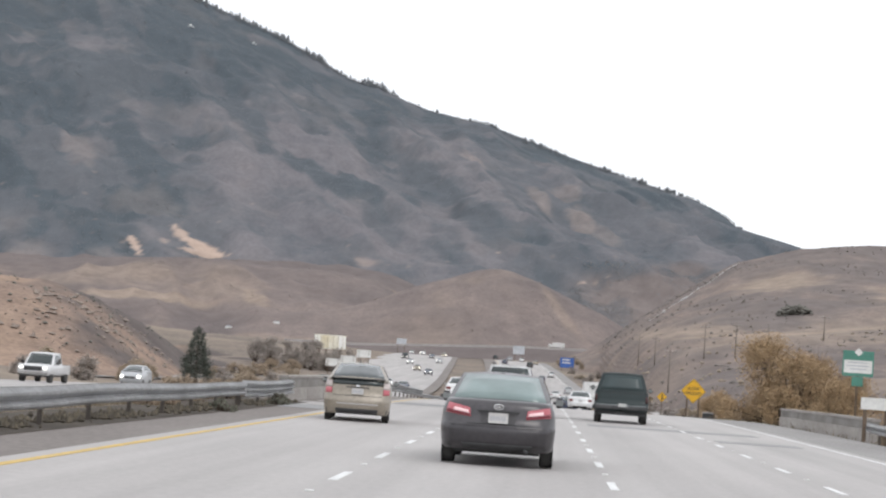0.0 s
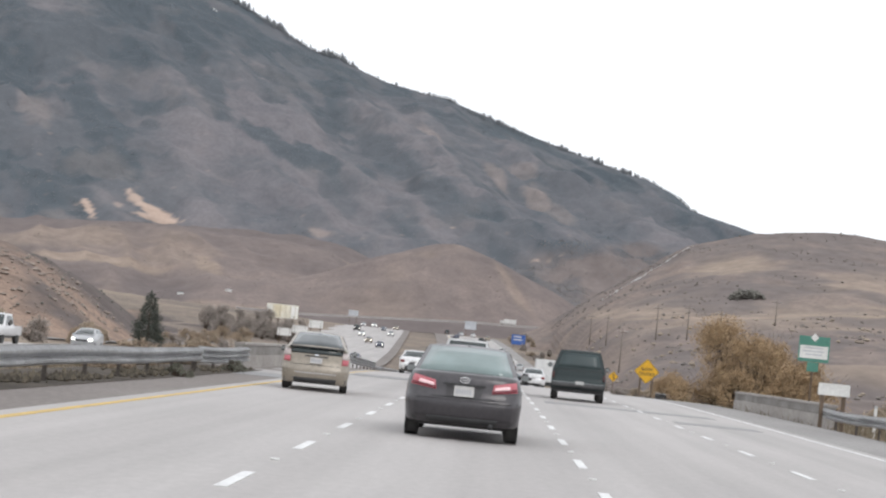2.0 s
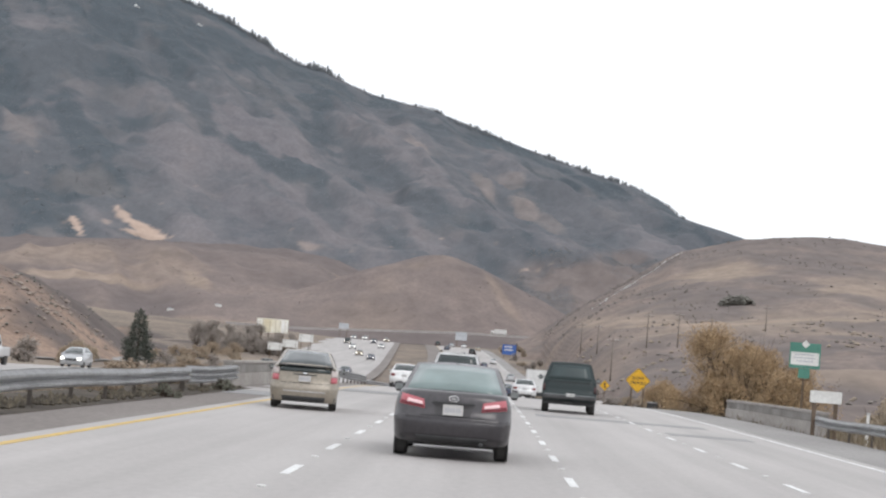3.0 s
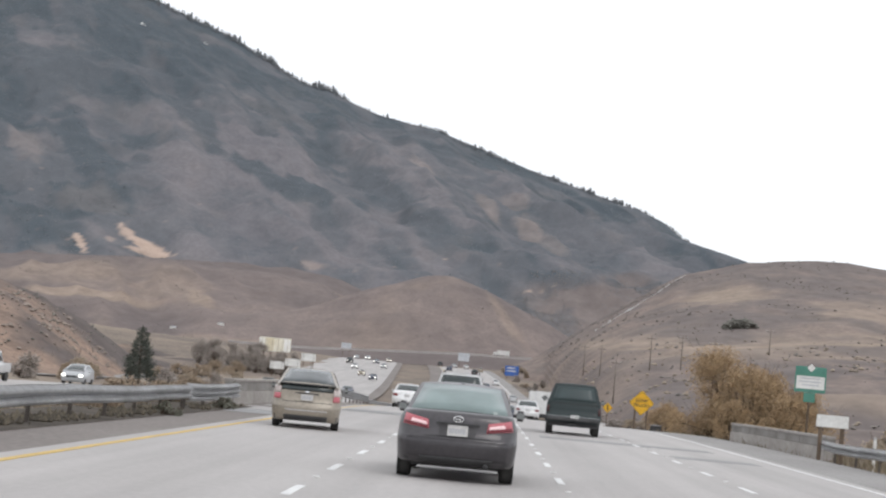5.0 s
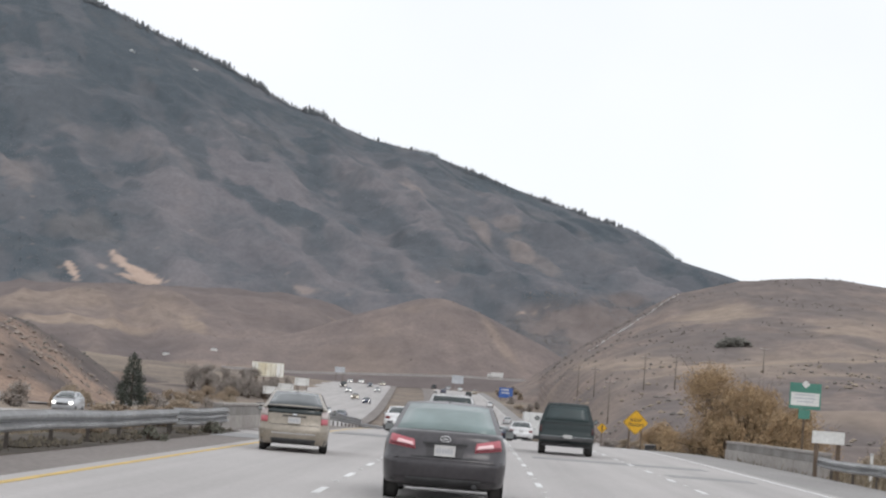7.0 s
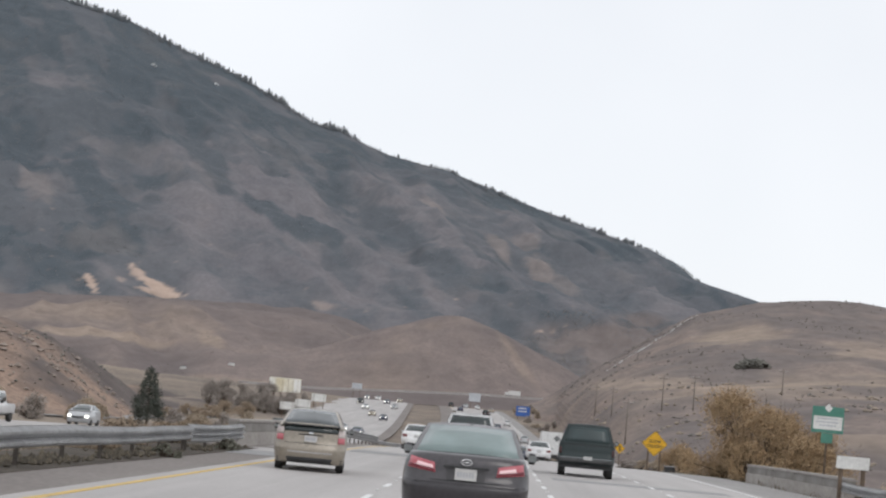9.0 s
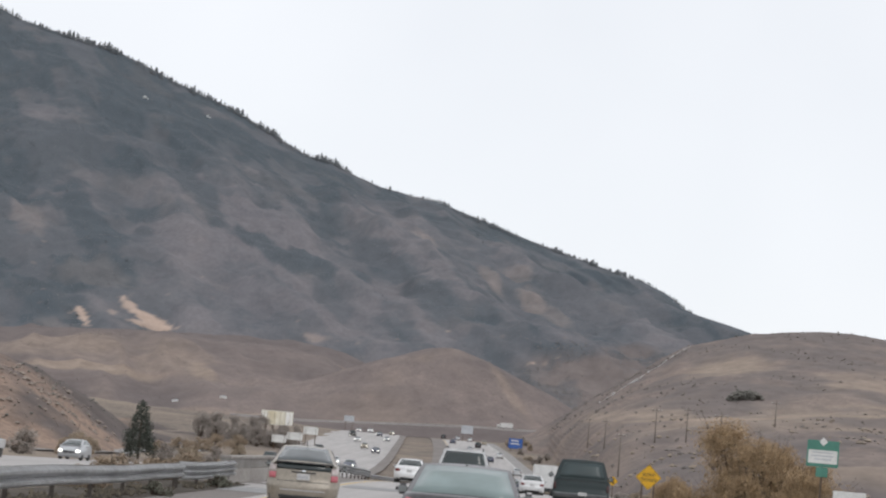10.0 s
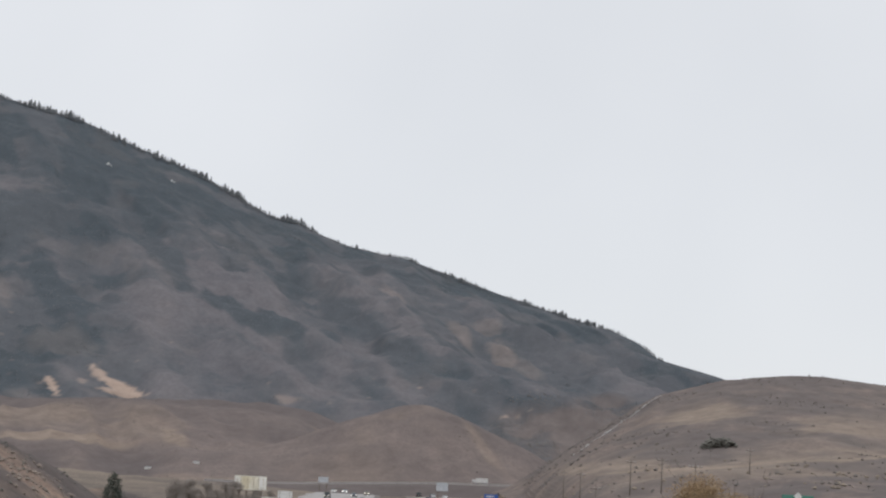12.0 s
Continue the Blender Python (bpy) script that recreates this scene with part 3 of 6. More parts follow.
# conifers along the skyline
tx = np.concatenate([rng.uniform(-760, -150, 900), rng.uniform(-345, -236, 60), rng.uniform(-150, 215, 620)])
ty = Y_RIDGE + rng.uniform(-22, 2, len(tx))
tz = mountain_z(tx, ty)[0]
wild = np.clip(0.85 + 0.8 * fbm(tx, tx * 0 + 3.0, 14, 3, 95), 0.35, 1.6)
high = wild * np.where((tx > -330) & (tx < -236), rng.uniform(3, 9, len(tx)), np.where(tx < -180, rng.uniform(2.5, 7.5, len(tx)), rng.uniform(1.8, 4.6, len(tx))))
cv, ct = [], []
for x, y, z, h in zip(tx, ty, tz, high):
    for k in range(3):
        b0, r = z + h * (0.12 + 0.27 * k), h * (0.24 - 0.045 * k)
        i0 = len(cv)
        cv += [(x + r * math.cos(a) * rng.uniform(0.7, 1.2), y + r * math.sin(a), b0) for a in (0.3, 1.6, 2.8, 4.1, 5.3)] + [(x, y, b0 + h * 0.42), (x, y, b0 - h * 0.1)]
        ct += [(i0 + j, i0 + (j + 1) % 5, i0 + 5) for j in range(5)] + [(i0 + (j + 1) % 5, i0 + j, i0 + 6) for j in range(5)]
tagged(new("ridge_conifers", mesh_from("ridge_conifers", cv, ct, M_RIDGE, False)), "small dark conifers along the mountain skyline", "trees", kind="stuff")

# ---- foothills and the rounded mound ----
hx, hy = np.linspace(-700, 240, 420), np.linspace(905, 1520, 260)
HX, HY = np.meshgrid(hx, hy)


def foot_z(X, Y):
    ridge = fbm(X * 0.9 + Y * 0.25, Y * 0.5 - X * 0.1, 90, 3, 61, ridged=True)
    left = smooth(-45, -95, X)
    bank = np.interp(X, [-260, -94, -12, 60], [2.6, 3.8, 8.0, 9.0])
    low = 7.4 + bank * smooth(952, 992, Y) + (11 + 3 * np.interp(X, [-260, -190, -110, -60], [1.2, 0.8, 0, -1])) * smooth(1015, 1090, Y) * smooth(40, -70, X) + 6 * smooth(1010, 1250, Y)
    top = np.interp(X, [-400, -292, -240, -190, -148, -110, -80, -40], [23, 22, 25.5, 27.5, 27.5, 25, 16, 4])
    z = low + top * smooth(1100, 1270, Y) * left + ridge * (15 - 6 * smooth(1180, 1260, Y)) * smooth(1015, 1090, Y) * smooth(60, -90, X)
    r = np.sqrt((X + 29) ** 2 + ((Y - 1130) * 1.15) ** 2 + 16 ** 2) - 16
    lean = 0.47 + 0.03 * np.tanh((X + 29) / 20)
    turn = np.arctan2(Y - 1130, X + 29)
    mound = 61.0 - lean * r + fbm(X, Y, 40, 4, 63) * 1.8 + fbm(turn * 14 + 40, r * 0.12, 6, 4, 64, ridged=True) * 1.7 * smooth(4, 40, r)
    z = np.maximum(z, mound) + np.log1p(np.exp(-np.abs(z - mound) / 2.0)) * 2.0
    return z + fbm(X, Y, 18, 3, 65) * 0.8 * smooth(1010, 1060, Y) - 6 * smooth(930, 905, Y) + 10 * smooth(1300, 1500, Y)


HZ = foot_z(HX, HY)
h_spur = fbm(HX * 0.9 + HY * 0.25, HY * 0.5 - HX * 0.1, 90, 3, 61, ridged=True)
# Besides scrub, the spur term paints shade into the hollows.
h_scrub_shade = 0.95 * smooth(0.3, -0.45, h_spur) + 0.4 * smooth(-0.1, 0.45, fbm(HX, HY * 0.5, 40, 5, 67)) + 0.2 * smooth(-0.1, 0.5, fbm(HX, HY * 0.5, 9, 3, 66)) + 0.3 * smooth(-130, -230, HX) + 0.4 * smooth(1120, 1190, HY) + 0.9 * smooth(997, 985, HY) + 0.6 * smooth(1250, 1420, HY)
h_bare_lit = 0.45 * smooth(0.15, 0.55, fbm(HX * 0.7, HY * 0.8, 45, 5, 69)) * smooth(0.1, 0.5, 1 - h_scrub_shade)
# Tan along the spur crests paints their lit side.
h_bare_lit = np.maximum(h_bare_lit, 0.55 * smooth(0.35, 0.8, h_spur + 0.25 * fbm(HX, HY, 30, 3, 68)) * smooth(1010, 1060, HY) * smooth(1230, 1160, HY))
for x, y, rx, ry, a, k in ((-228, 1108, 48, 14, 10, 0.8), (-168, 1136, 8, 40, 19, 0.75), (-283, 1150, 22, 20, 0, 0.4), (8, 1090, 5, 34, 22, 0.4)):
    h_bare_lit = np.maximum(h_bare_lit, k * smooth(0.2, 0.8, blob(HX, HY, x, y, rx, ry, a) + 0.2 * fbm(HX, HY, 14, 3, 62)))
h_bare_lit = np.maximum(h_bare_lit, 0.35 * blob(HX, HY, -62, 1030, 25, 30))
h_scrub_shade = h_scrub_shade + 0.45 * blob(HX, HY, -29, 1130, 60, 70) * smooth(-0.4, 0.3, fbm(HX, HY * 0.6, 24, 4, 70))
tagged(sheet("foothills", HX, HY, HZ, M_FOOT, cover=h_scrub_shade, bare=h_bare_lit), "brown dry foothills with a rounded bare mound", "hills", kind="structure")

# side road along the far bank
def side_z(x):
    return float(foot_z(np.array([float(x), float(x), float(x)]), np.array([1000.0, 1004.0, 1008.0])).max()) + 0.35


wall_v, wall_q = [], []
for i in range(24):
    x0, z0 = -130 + 8 * i, side_z(-130 + 8 * i)
    wall_v += [(x0, 993, z0 - 1.0), (x0, 993, z0 + 0.75), (x0, 993.4, z0 + 0.75), (x0, 993.4, z0 - 1.0)]
    if i:
        wall_q += [(4 * i - 4 + k, 4 * i + k, 4 * i + (k + 1) % 4, 4 * i - 4 + (k + 1) % 4) for k in range(4)]
side_wall = new("barrier_wall", mesh_from("barrier_wall", wall_v, wall_q, M_CONCRETE_ROAD, False))
tagged(side_wall, "pale low concrete barrier along the far bank", "barrier", kind="structure")
ex, ey = rng.uniform(-420, 60, 9000), rng.uniform(1000, 1330, 9000)
pick = rng.uniform(0, 1, 9000) < 0.02 + 0.4 * smooth(0.05, 0.45, fbm(ex, ey, 34, 5, 67))
clumps("foothill_scrub", np.stack([ex, ey, foot_z(ex, ey) + 0.15], -1)[pick], rng.uniform(0.25, 0.65, pick.sum()), M_SCRUB, 0.7, "low scrub dotted over the foothills", "scrub")

# ---- hill on the right of the freeway ----
CREST_U = [0.0, 0.02, 0.03, 0.057, 0.0916, 0.125, 0.139, 0.1585, 0.175, 0.2, 0.238, 0.4, 0.7]
CREST_H = [0.006, 0.014, 0.0215, 0.0405, 0.0634, 0.0728, 0.0748, 0.0764, 0.0766, 0.0748, 0.072, 0.063, 0.05]


def hill_z(X, Y):
    """The hill: a gentle apron beside the freeway, then the steeper dome."""
    u = X / Y
    y0 = np.clip(17 / np.maximum(u, 0.02), 130, 600)
    y1 = np.maximum(450, y0 + 0.35 * (800 - y0))
    crest = np.interp(u, CREST_U, CREST_H)
    brow = np.minimum(np.clip(0.0265 + 0.115 * (u - 0.095), 0.006, 0.037), 0.6 * crest) * y1 + 1.5
    b = base_z(X, np.minimum(Y, 900)) - 0.6
    low = b + (brow - b) * np.clip((Y - y0) / (y1 - y0), 0, 1) ** 1.25
    t = (Y - y0) / (800 - y0)
    z = low + (crest * 800 + 1.5 - brow) * np.clip((Y - y1) / (800 - y1), 0, 1) ** 1.05
    z = z + smooth(0, 0.12, t) * (fbm(X, Y * 0.9, 60, 4, 71, ridged=True) * 2.0 * (1 - 0.75 * smooth(0.75, 1, t)) + fbm(X, Y, 16, 3, 73) * 0.6)
    z = z - 40 * np.clip(t - 1, 0, 2) ** 1.3
    return z - 3 * smooth(0.0, -0.03, t), t, u


uu, tt = np.linspace(0.012, 0.62, 460), np.linspace(0, 1, 300)
UU, TT = np.meshgrid(uu, tt)
RY0 = np.clip(17 / np.maximum(UU, 0.02), 130, 600)
RY = RY0 - 6 + (1250 - RY0) * TT ** 1.35
RX = UU * RY
RZ, RT, _ = hill_z(RX, RY)
r_mott = fbm(RX, RY * 0.5, 26, 5, 75)
r_rise = (RZ - 1.5) / RY - 0.0265 - 0.115 * (UU - 0.095) - 0.0005 * np.sin(UU * 90)
r_flat = smooth(0.0008, -0.0012, r_rise) * smooth(0.06, 0.085, UU)
r_edge = np.interp(UU, [0.0517, 0.0626, 0.073, 0.084, 0.0935], [667, 686, 710, 748, 792])
r_cover = 0.5 * smooth(-0.15, 0.3, r_mott) + 0.3 * smooth(0.0, 0.35, fbm(RX, RY * 0.5, 13, 4, 70)) + 0.6 * smooth(0.1, 0.45, fbm(RX, RY * 0.5, 8, 4, 79)) * smooth(-0.5, 0.3, r_mott) * (0.35 + 0.65 * r_flat) + 0.35 * r_flat
r_cover = r_cover + (0.3 + 0.3 * r_flat) * smooth(0.1, 0.24, fbm(RX, RY * 0.45, 9, 4, 72)) + 0.25 * smooth(0.12, 0.2, fbm(RX, RY * 0.4, 4.5, 3, 80))
r_cover = r_cover + 0.7 * np.exp(-((RY - r_edge + 22) / 20) ** 2) * smooth(0.04, 0.055, UU) * smooth(0.105, 0.09, UU) * smooth(-0.4, 0.2, r_mott)
r_cover = r_cover + 0.3 * smooth(0.6, 0.85, RT) * smooth(0.1, 0.14, UU) + 0.45 * smooth(0.02, 0.22, fbm(RX, RY * 0.3, 34, 5, 82)) * smooth(0.16, 0.1, UU)
r_bare = 0.4 * smooth(0.1, 0.5, fbm(RX * 0.7, RY * 0.5, 40, 5, 77)) * (1 - 0.8 * smooth(0.0, 0.4, r_mott)) * (1 - 0.6 * smooth(0.6, 0.85, RT))
r_bare = np.maximum(r_bare, 0.75 * np.exp(-((r_rise - 0.0008) / 0.0007) ** 2) * smooth(0.05, 0.08, UU))
r_bare = np.maximum(r_bare, 0.5 * smooth(0.0005, 0.002, r_rise) * smooth(0.009, 0.004, r_rise) * smooth(-0.35, 0.25, fbm(RX, RY * 0.5, 18, 4, 78)) * smooth(0.035, 0.05, UU))
r_bare = np.maximum(r_bare, 0.55 * smooth(0.2, 0.8, blob(RX, RY, 73, 645, 16, 42) + 0.25 * fbm(RX, RY * 0.5, 16, 4, 74)))
tagged(sheet("hillside", RX, RY, RZ, M_HILL, cover=r_cover, bare=r_bare), "dry brown hillside with tan grass and dark scrub", "hill", kind="structure")

hu, hd = rng.uniform(0.03, 0.3, 16000), 110 + 720 * rng.uniform(0, 1, 16000) ** 0.8
hX, hY = hu * hd, hd
hz, ht, _ = hill_z(hX, hY)
keep = (ht > 0.02) & (ht < 1.0) & (rng.uniform(0, 1, 16000) < 0.006 + 0.3 * smooth(0.05, 0.4, fbm(hX, hY * 0.5, 26, 5, 75)))
clumps("hillside_scrub", np.stack([hX, hY, hz + 0.15], -1)[keep], rng.uniform(0.25, 1.0, keep.sum()) ** 2.6 * 0.5 * (0.45 + hY[keep] / 900), M_SCRUB, 0.8, "low dark scrub dotted over the dry hillside", "scrub")
# thicker scrub on the flank that faces the valley
vu, vt = rng.uniform(0.028, 0.098, 1500), rng.uniform(0.2, 1.0, 1500) ** 0.6
vY = np.clip(17 / vu, 130, 600) + vt * (800 - np.clip(17 / vu, 130, 600))
vz = hill_z(vu * vY, vY)[0]
vk = rng.uniform(0, 1, 1500) < 0.03 + smooth(-0.2, 0.5, fbm(vu * vY * 0.8 + vY * 0.6, vY * 0.8 - vu * vY * 0.6, 31, 4, 76)) * 0.6
clumps("flank_scrub", np.stack([vu * vY, vY, vz + 0.2], -1)[vk], rng.uniform(0.2, 1.0, vk.sum()) ** 1.5 * 0.6, M_FLANK, 0.9, "dark scrub thick on the flank of the hill", "scrub")
clumps("pale_boulders", np.array([(-407, 2136, 356), (-404, 2137, 355), (-346, 2192, 350), (-343, 2192, 349)]), np.array([2.2, 1.5, 2.2, 1.6]), M_SIGN_WHITE, 0.9, "pale boulders below the mountain ridge", "rocks")
# mottled low scrub and tufts over the apron
au, aY = rng.uniform(0.045, 0.24, 3200), 165 + 300 * rng.uniform(0, 1, 3200) ** 0.75
az, at_, _ = hill_z(au * aY, aY)
ak = (at_ > 0.03) & (rng.uniform(0, 1, 3200) < 0.02 + 0.6 * smooth(0.0, 0.3, fbm(au * aY, aY * 0.5, 15, 4, 86)))
aP, aS = np.stack([au * aY, aY, az + 0.08], -1)[ak], 0.18 + 0.5 * rng.uniform(0, 1, ak.sum()) ** 2.2
half = len(aS) // 2
clumps("apron_scrub", aP[:half], aS[:half] * 0.85, M_FLANK, 0.7, "grey brown scrub mottling the foot of the hill", "scrub")
clumps("dry_tufts", aP[half:], aS[half:], M_TUFT, 0.6, "tan dry tufts over the foot of the hill", "grass")
# rocky line that climbs the hill's edge
ru = np.concatenate([0.05 + 0.043 * rng.uniform(0, 1, 60), rng.normal(0.066, 0.003, 16), rng.normal(0.082, 0.004, 16), rng.normal(0.0905, 0.0015, 14)])
rY = np.interp(ru, [0.0517, 0.0626, 0.073, 0.084, 0.0935], [667, 686, 710, 748, 792]) + rng.normal(0, 1.5, len(ru))
rz = hill_z(ru * rY, rY)[0]
clumps("ridge_rocks", np.stack([ru * rY, rY, rz + 0.3], -1), rng.uniform(0.15, 0.5, len(ru)), M_PALE_ROCK, 0.8, "pale rocks along the edge of the hill", "rocks")
# one dark thicket on the slope
kx, ky = np.clip(rng.normal(0, 2.2, 420), -4.2, 4.2) + 61.8, rng.normal(0, 1.2, 420) + 502
kz = hill_z(kx, ky)[0]
kz = kz + rng.uniform(0, 1, 420) * 2.0 * np.sqrt(np.clip(1 - ((kx - 61.8) / 4.5) ** 2, 0.05, 1))
clumps("thicket", np.stack([kx, ky, kz], -1), rng.uniform(0.25, 0.55, 420), M_THICKET, 0.9, "dark green thicket on the dry slope", "bush")

# ---- cut bank beyond the oncoming lanes ----
bx, by = np.linspace(-260, -46, 170), np.linspace(205, 520, 150)
BX, BY = np.meshgrid(bx, by)


def bank_z(X, Y):
    w = X + 3 + 0.10 * (Y - 280) + 3 * fbm(X, Y, 30, 3, 81)
    z = np.interp(w, [-260, -100, -75, -68, -62, -57, -51, -46], [16, 12, 10.8, 10.3, 9.2, 6.2, 2.4, -0.5])
    return z * smooth(205, 258, Y) * smooth(400, 300, Y) + base_z(X, Y) - 0.4 + fbm(X, Y, 9, 3, 83) * 0.5 + fbm(X, Y, 26, 4, 84, ridged=True) * 1.6 * smooth(240, 280, Y) * smooth(-52, -62, X)


b_mott = fbm(BX, BY * 0.35, 7, 5, 85)
b_w = BX + 3 + 0.10 * (BY - 280)
# The full band past y 278 is end-face shade painted as colour.
b_scrub_shade = 0.8 * smooth(-0.05, 0.3, b_mott) * smooth(-68, -58, b_w) + 1.0 * smooth(278, 300, BY) + 0.35 * smooth(0.1, 0.4, b_mott)
tagged(sheet("cut_bank", BX, BY, bank_z(BX, BY), M_BANK, cover=b_scrub_shade, bare=0.6 * smooth(-0.1, 0.4, -b_mott) * smooth(-58, -68, b_w)),
       "brown rocky cut bank beside the oncoming lanes", "bank", kind="structure")
bsx, bsy = rng.uniform(-110, -54, 380), rng.uniform(225, 330, 380)
bsz = bank_z(bsx, bsy)
rkx, rky = rng.uniform(-66, -51, 420), rng.uniform(228, 300, 420)
clumps("bank_rubble", np.stack([rkx, rky, bank_z(rkx, rky) + 0.05], -1), 0.12 + 0.5 * rng.uniform(0, 1, 420) ** 3, M_RUBBLE, 0.7, "grey tan rubble on the face of the cut bank", "rocks")
clumps("bank_scrub", np.stack([bsx, bsy, bsz + 0.1], -1), rng.uniform(0.12, 0.42, 380), M_THICKET, 0.6, "low dark scrub on the cut bank", "scrub")


# ---- vehicles ----
def slice_at(slices, z):
    zs = [s[0] for s in slices]
    return [float(np.interp(z, zs, [s[i] for s in slices])) for i in range(1, 5)]


def end_y(slices, x, z, rear=True, bow=0.05):
    """Where the rounded rear or front of a body lies at a place across and a height."""
    y0, y1, w, r = slice_at(slices, z)
    a = min(abs(x), w - 0.001)
    flat = w - r
    d = bow * (min(a, flat) / flat) ** 2
    if a > flat:
        d += r - math.sqrt(max(r * r - (a - flat) ** 2, 0))
    return y0 + d if rear else y1 - d


def solid_patch(outer, inner):
    """A closed thin slab between two grids of points."""
    bm = bmesh.new()
    nv, nu = len(outer), len(outer[0])
    a = [[bm.verts.new(p) for p in row] for row in outer]
    b = [[bm.verts.new(p) for p in row] for row in inner]
    for j in range(nv - 1):
        for i in range(nu - 1):
            bm.faces.new((a[j][i], a[j][i + 1], a[j + 1][i + 1], a[j + 1][i]))
            bm.faces.new((b[j][i], b[j + 1][i], b[j + 1][i + 1], b[j][i + 1]))
    for j in range(nv - 1):
        bm.faces.new((a[j][0], a[j + 1][0], b[j + 1][0], b[j][0]))
        bm.faces.new((a[j + 1][-1], a[j][-1], b[j][-1], b[j + 1][-1]))
    for i in range(nu - 1):
        bm.faces.new((a[0][i + 1], a[0][i], b[0][i], b[0][i + 1]))
        bm.faces.new((a[-1][i], a[-1][i + 1], b[-1][i + 1], b[-1][i]))
    bmesh.ops.recalc_face_normals(bm, faces=bm.faces)
    return bm


def end_panel(slices, corners, off=0.012, rear=True, nu=7, nv=4, deep=0.03):
    """A panel that hugs the rear or front of a body. corners: (x, z) bottom-left, bottom-right, top-right, top-left."""
    s = -1 if rear else 1
    outer, inner = [], []
    for j in range(nv):
        v = j / (nv - 1)
        ro, ri = [], []
        for i in range(nu):
            u = i / (nu - 1)
            x = (corners[0][0] * (1 - u) + corners[1][0] * u) * (1 - v) + (corners[3][0] * (1 - u) + corners[2][0] * u) * v
            z = (corners[0][1] * (1 - u) + corners[1][1] * u) * (1 - v) + (corners[3][1] * (1 - u) + corners[2][1] * u) * v
            y = end_y(slices, x, z, rear)
            ro.append((x, y + s * off, z))
            ri.append((x, y - s * deep, z))
        outer.append(ro)
        inner.append(ri)
    return solid_patch(outer, inner)


def hull(slices, n=13):
    bm = bmesh.new()
    rings = []
    for z, y0, y1, w, r in slices:
        xs = [w * math.sin(math.pi / 2 * (2 * i / (n - 1) - 1)) for i in range(n)]
        ring = [(x, end_y(slices, x, z), z) for x in xs] + [(x, end_y(slices, x, z, False), z) for x in reversed(xs)]
        rings.append([bm.verts.new(p) for p in ring])
    k = len(rings[0])
    for a, b in zip(rings, rings[1:]):
        for i in range(k):
            bm.faces.new((a[i], a[(i + 1) % k], b[(i + 1) % k], b[i]))
    for ring, flip in ((rings[0], True), (rings[-1], False)):
        for i in range(n - 1):
            q = (ring[i], ring[i + 1], ring[k - 2 - i], ring[k - 1 - i])
            bm.faces.new(q[::-1] if flip else q)
    bmesh.ops.recalc_face_normals(bm, faces=bm.faces)
    return bm


def surf(p, bulge, u, v):
    """A point of a bulged four-cornered surface."""
    p = [Vector(c) for c in p]
    n = (p[1] - p[0]).cross(p[3] - p[0]).normalized()
    q = (p[0] * (1 - u) + p[1] * u) * (1 - v) + (p[3] * (1 - u) + p[2] * u) * v
    return q + n * bulge * (1 - (2 * u - 1) ** 2) * (1 - 0.6 * (2 * v - 1) ** 2), n


def cabin_faces(c):
    zb, zt, rb, fb, wb, rt, ft, wt = c
    A, B, C, D = (-wb, rb, zb), (wb, rb, zb), (wb * 0.98, fb, zb), (-wb * 0.98, fb, zb)
    E, F, G, H = (-wt, rt, zt), (wt, rt, zt), (wt, ft, zt), (-wt, ft, zt)
    return {"rear": (A, B, F, E), "right": (B, C, G, F), "front": (C, D, H, G), "left": (D, A, E, H), "roof": (E, F, G, H)}


BULGE = {"rear": 0.05, "right": 0.03, "front": 0.06, "left": 0.03, "roof": 0.045}


def cabin(c):
    bm = bmesh.new()
    for key, p in cabin_faces(c).items():
        g = [[bm.verts.new(surf(p, BULGE[key], i / 8, j / 6)[0]) for i in range(9)] for j in range(7)]
        for j in range(6):
            for i in range(8):
                bm.faces.new((g[j][i], g[j][i + 1], g[j + 1][i + 1], g[j + 1][i]))
    bmesh.ops.remove_doubles(bm, verts=bm.verts, dist=0.02)
    bmesh.ops.recalc_face_normals(bm, faces=bm.faces)
    return bm


def window(c, key, u0, u1, v0, v1, off=0.006):
    p = cabin_faces(c)[key]
    outer, inner = [], []
    for j in range(5):
        ro, ri = [], []
        for i in range(7):
            q, n = surf(p, BULGE[key], u0 + (u1 - u0) * i / 6, v0 + (v1 - v0) * j / 4)
            ro.append(q + n * off)
            ri.append(q - n * 0.015)
        outer.append(ro)
        inner.append(ri)
    return solid_patch(outer, inner)


def lathe(profile, n=20):
    """Turn a profile of (radius, x) about the x axis."""
    bm = bmesh.new()
    rings = [[bm.verts.new((x, r * math.cos(2 * math.pi * i / n), r * math.sin(2 * math.pi * i / n))) for i in range(n)] for r, x in profile]
    for a, b in zip(rings, rings[1:]):
        for i in range(n):
            bm.faces.new((a[i], a[(i + 1) % n], b[(i + 1) % n], b[i]))
    bm.faces.new(rings[0][::-1])
    bm.faces.new(rings[-1])
    bmesh.ops.recalc_face_normals(bm, faces=bm.faces)
    return bm


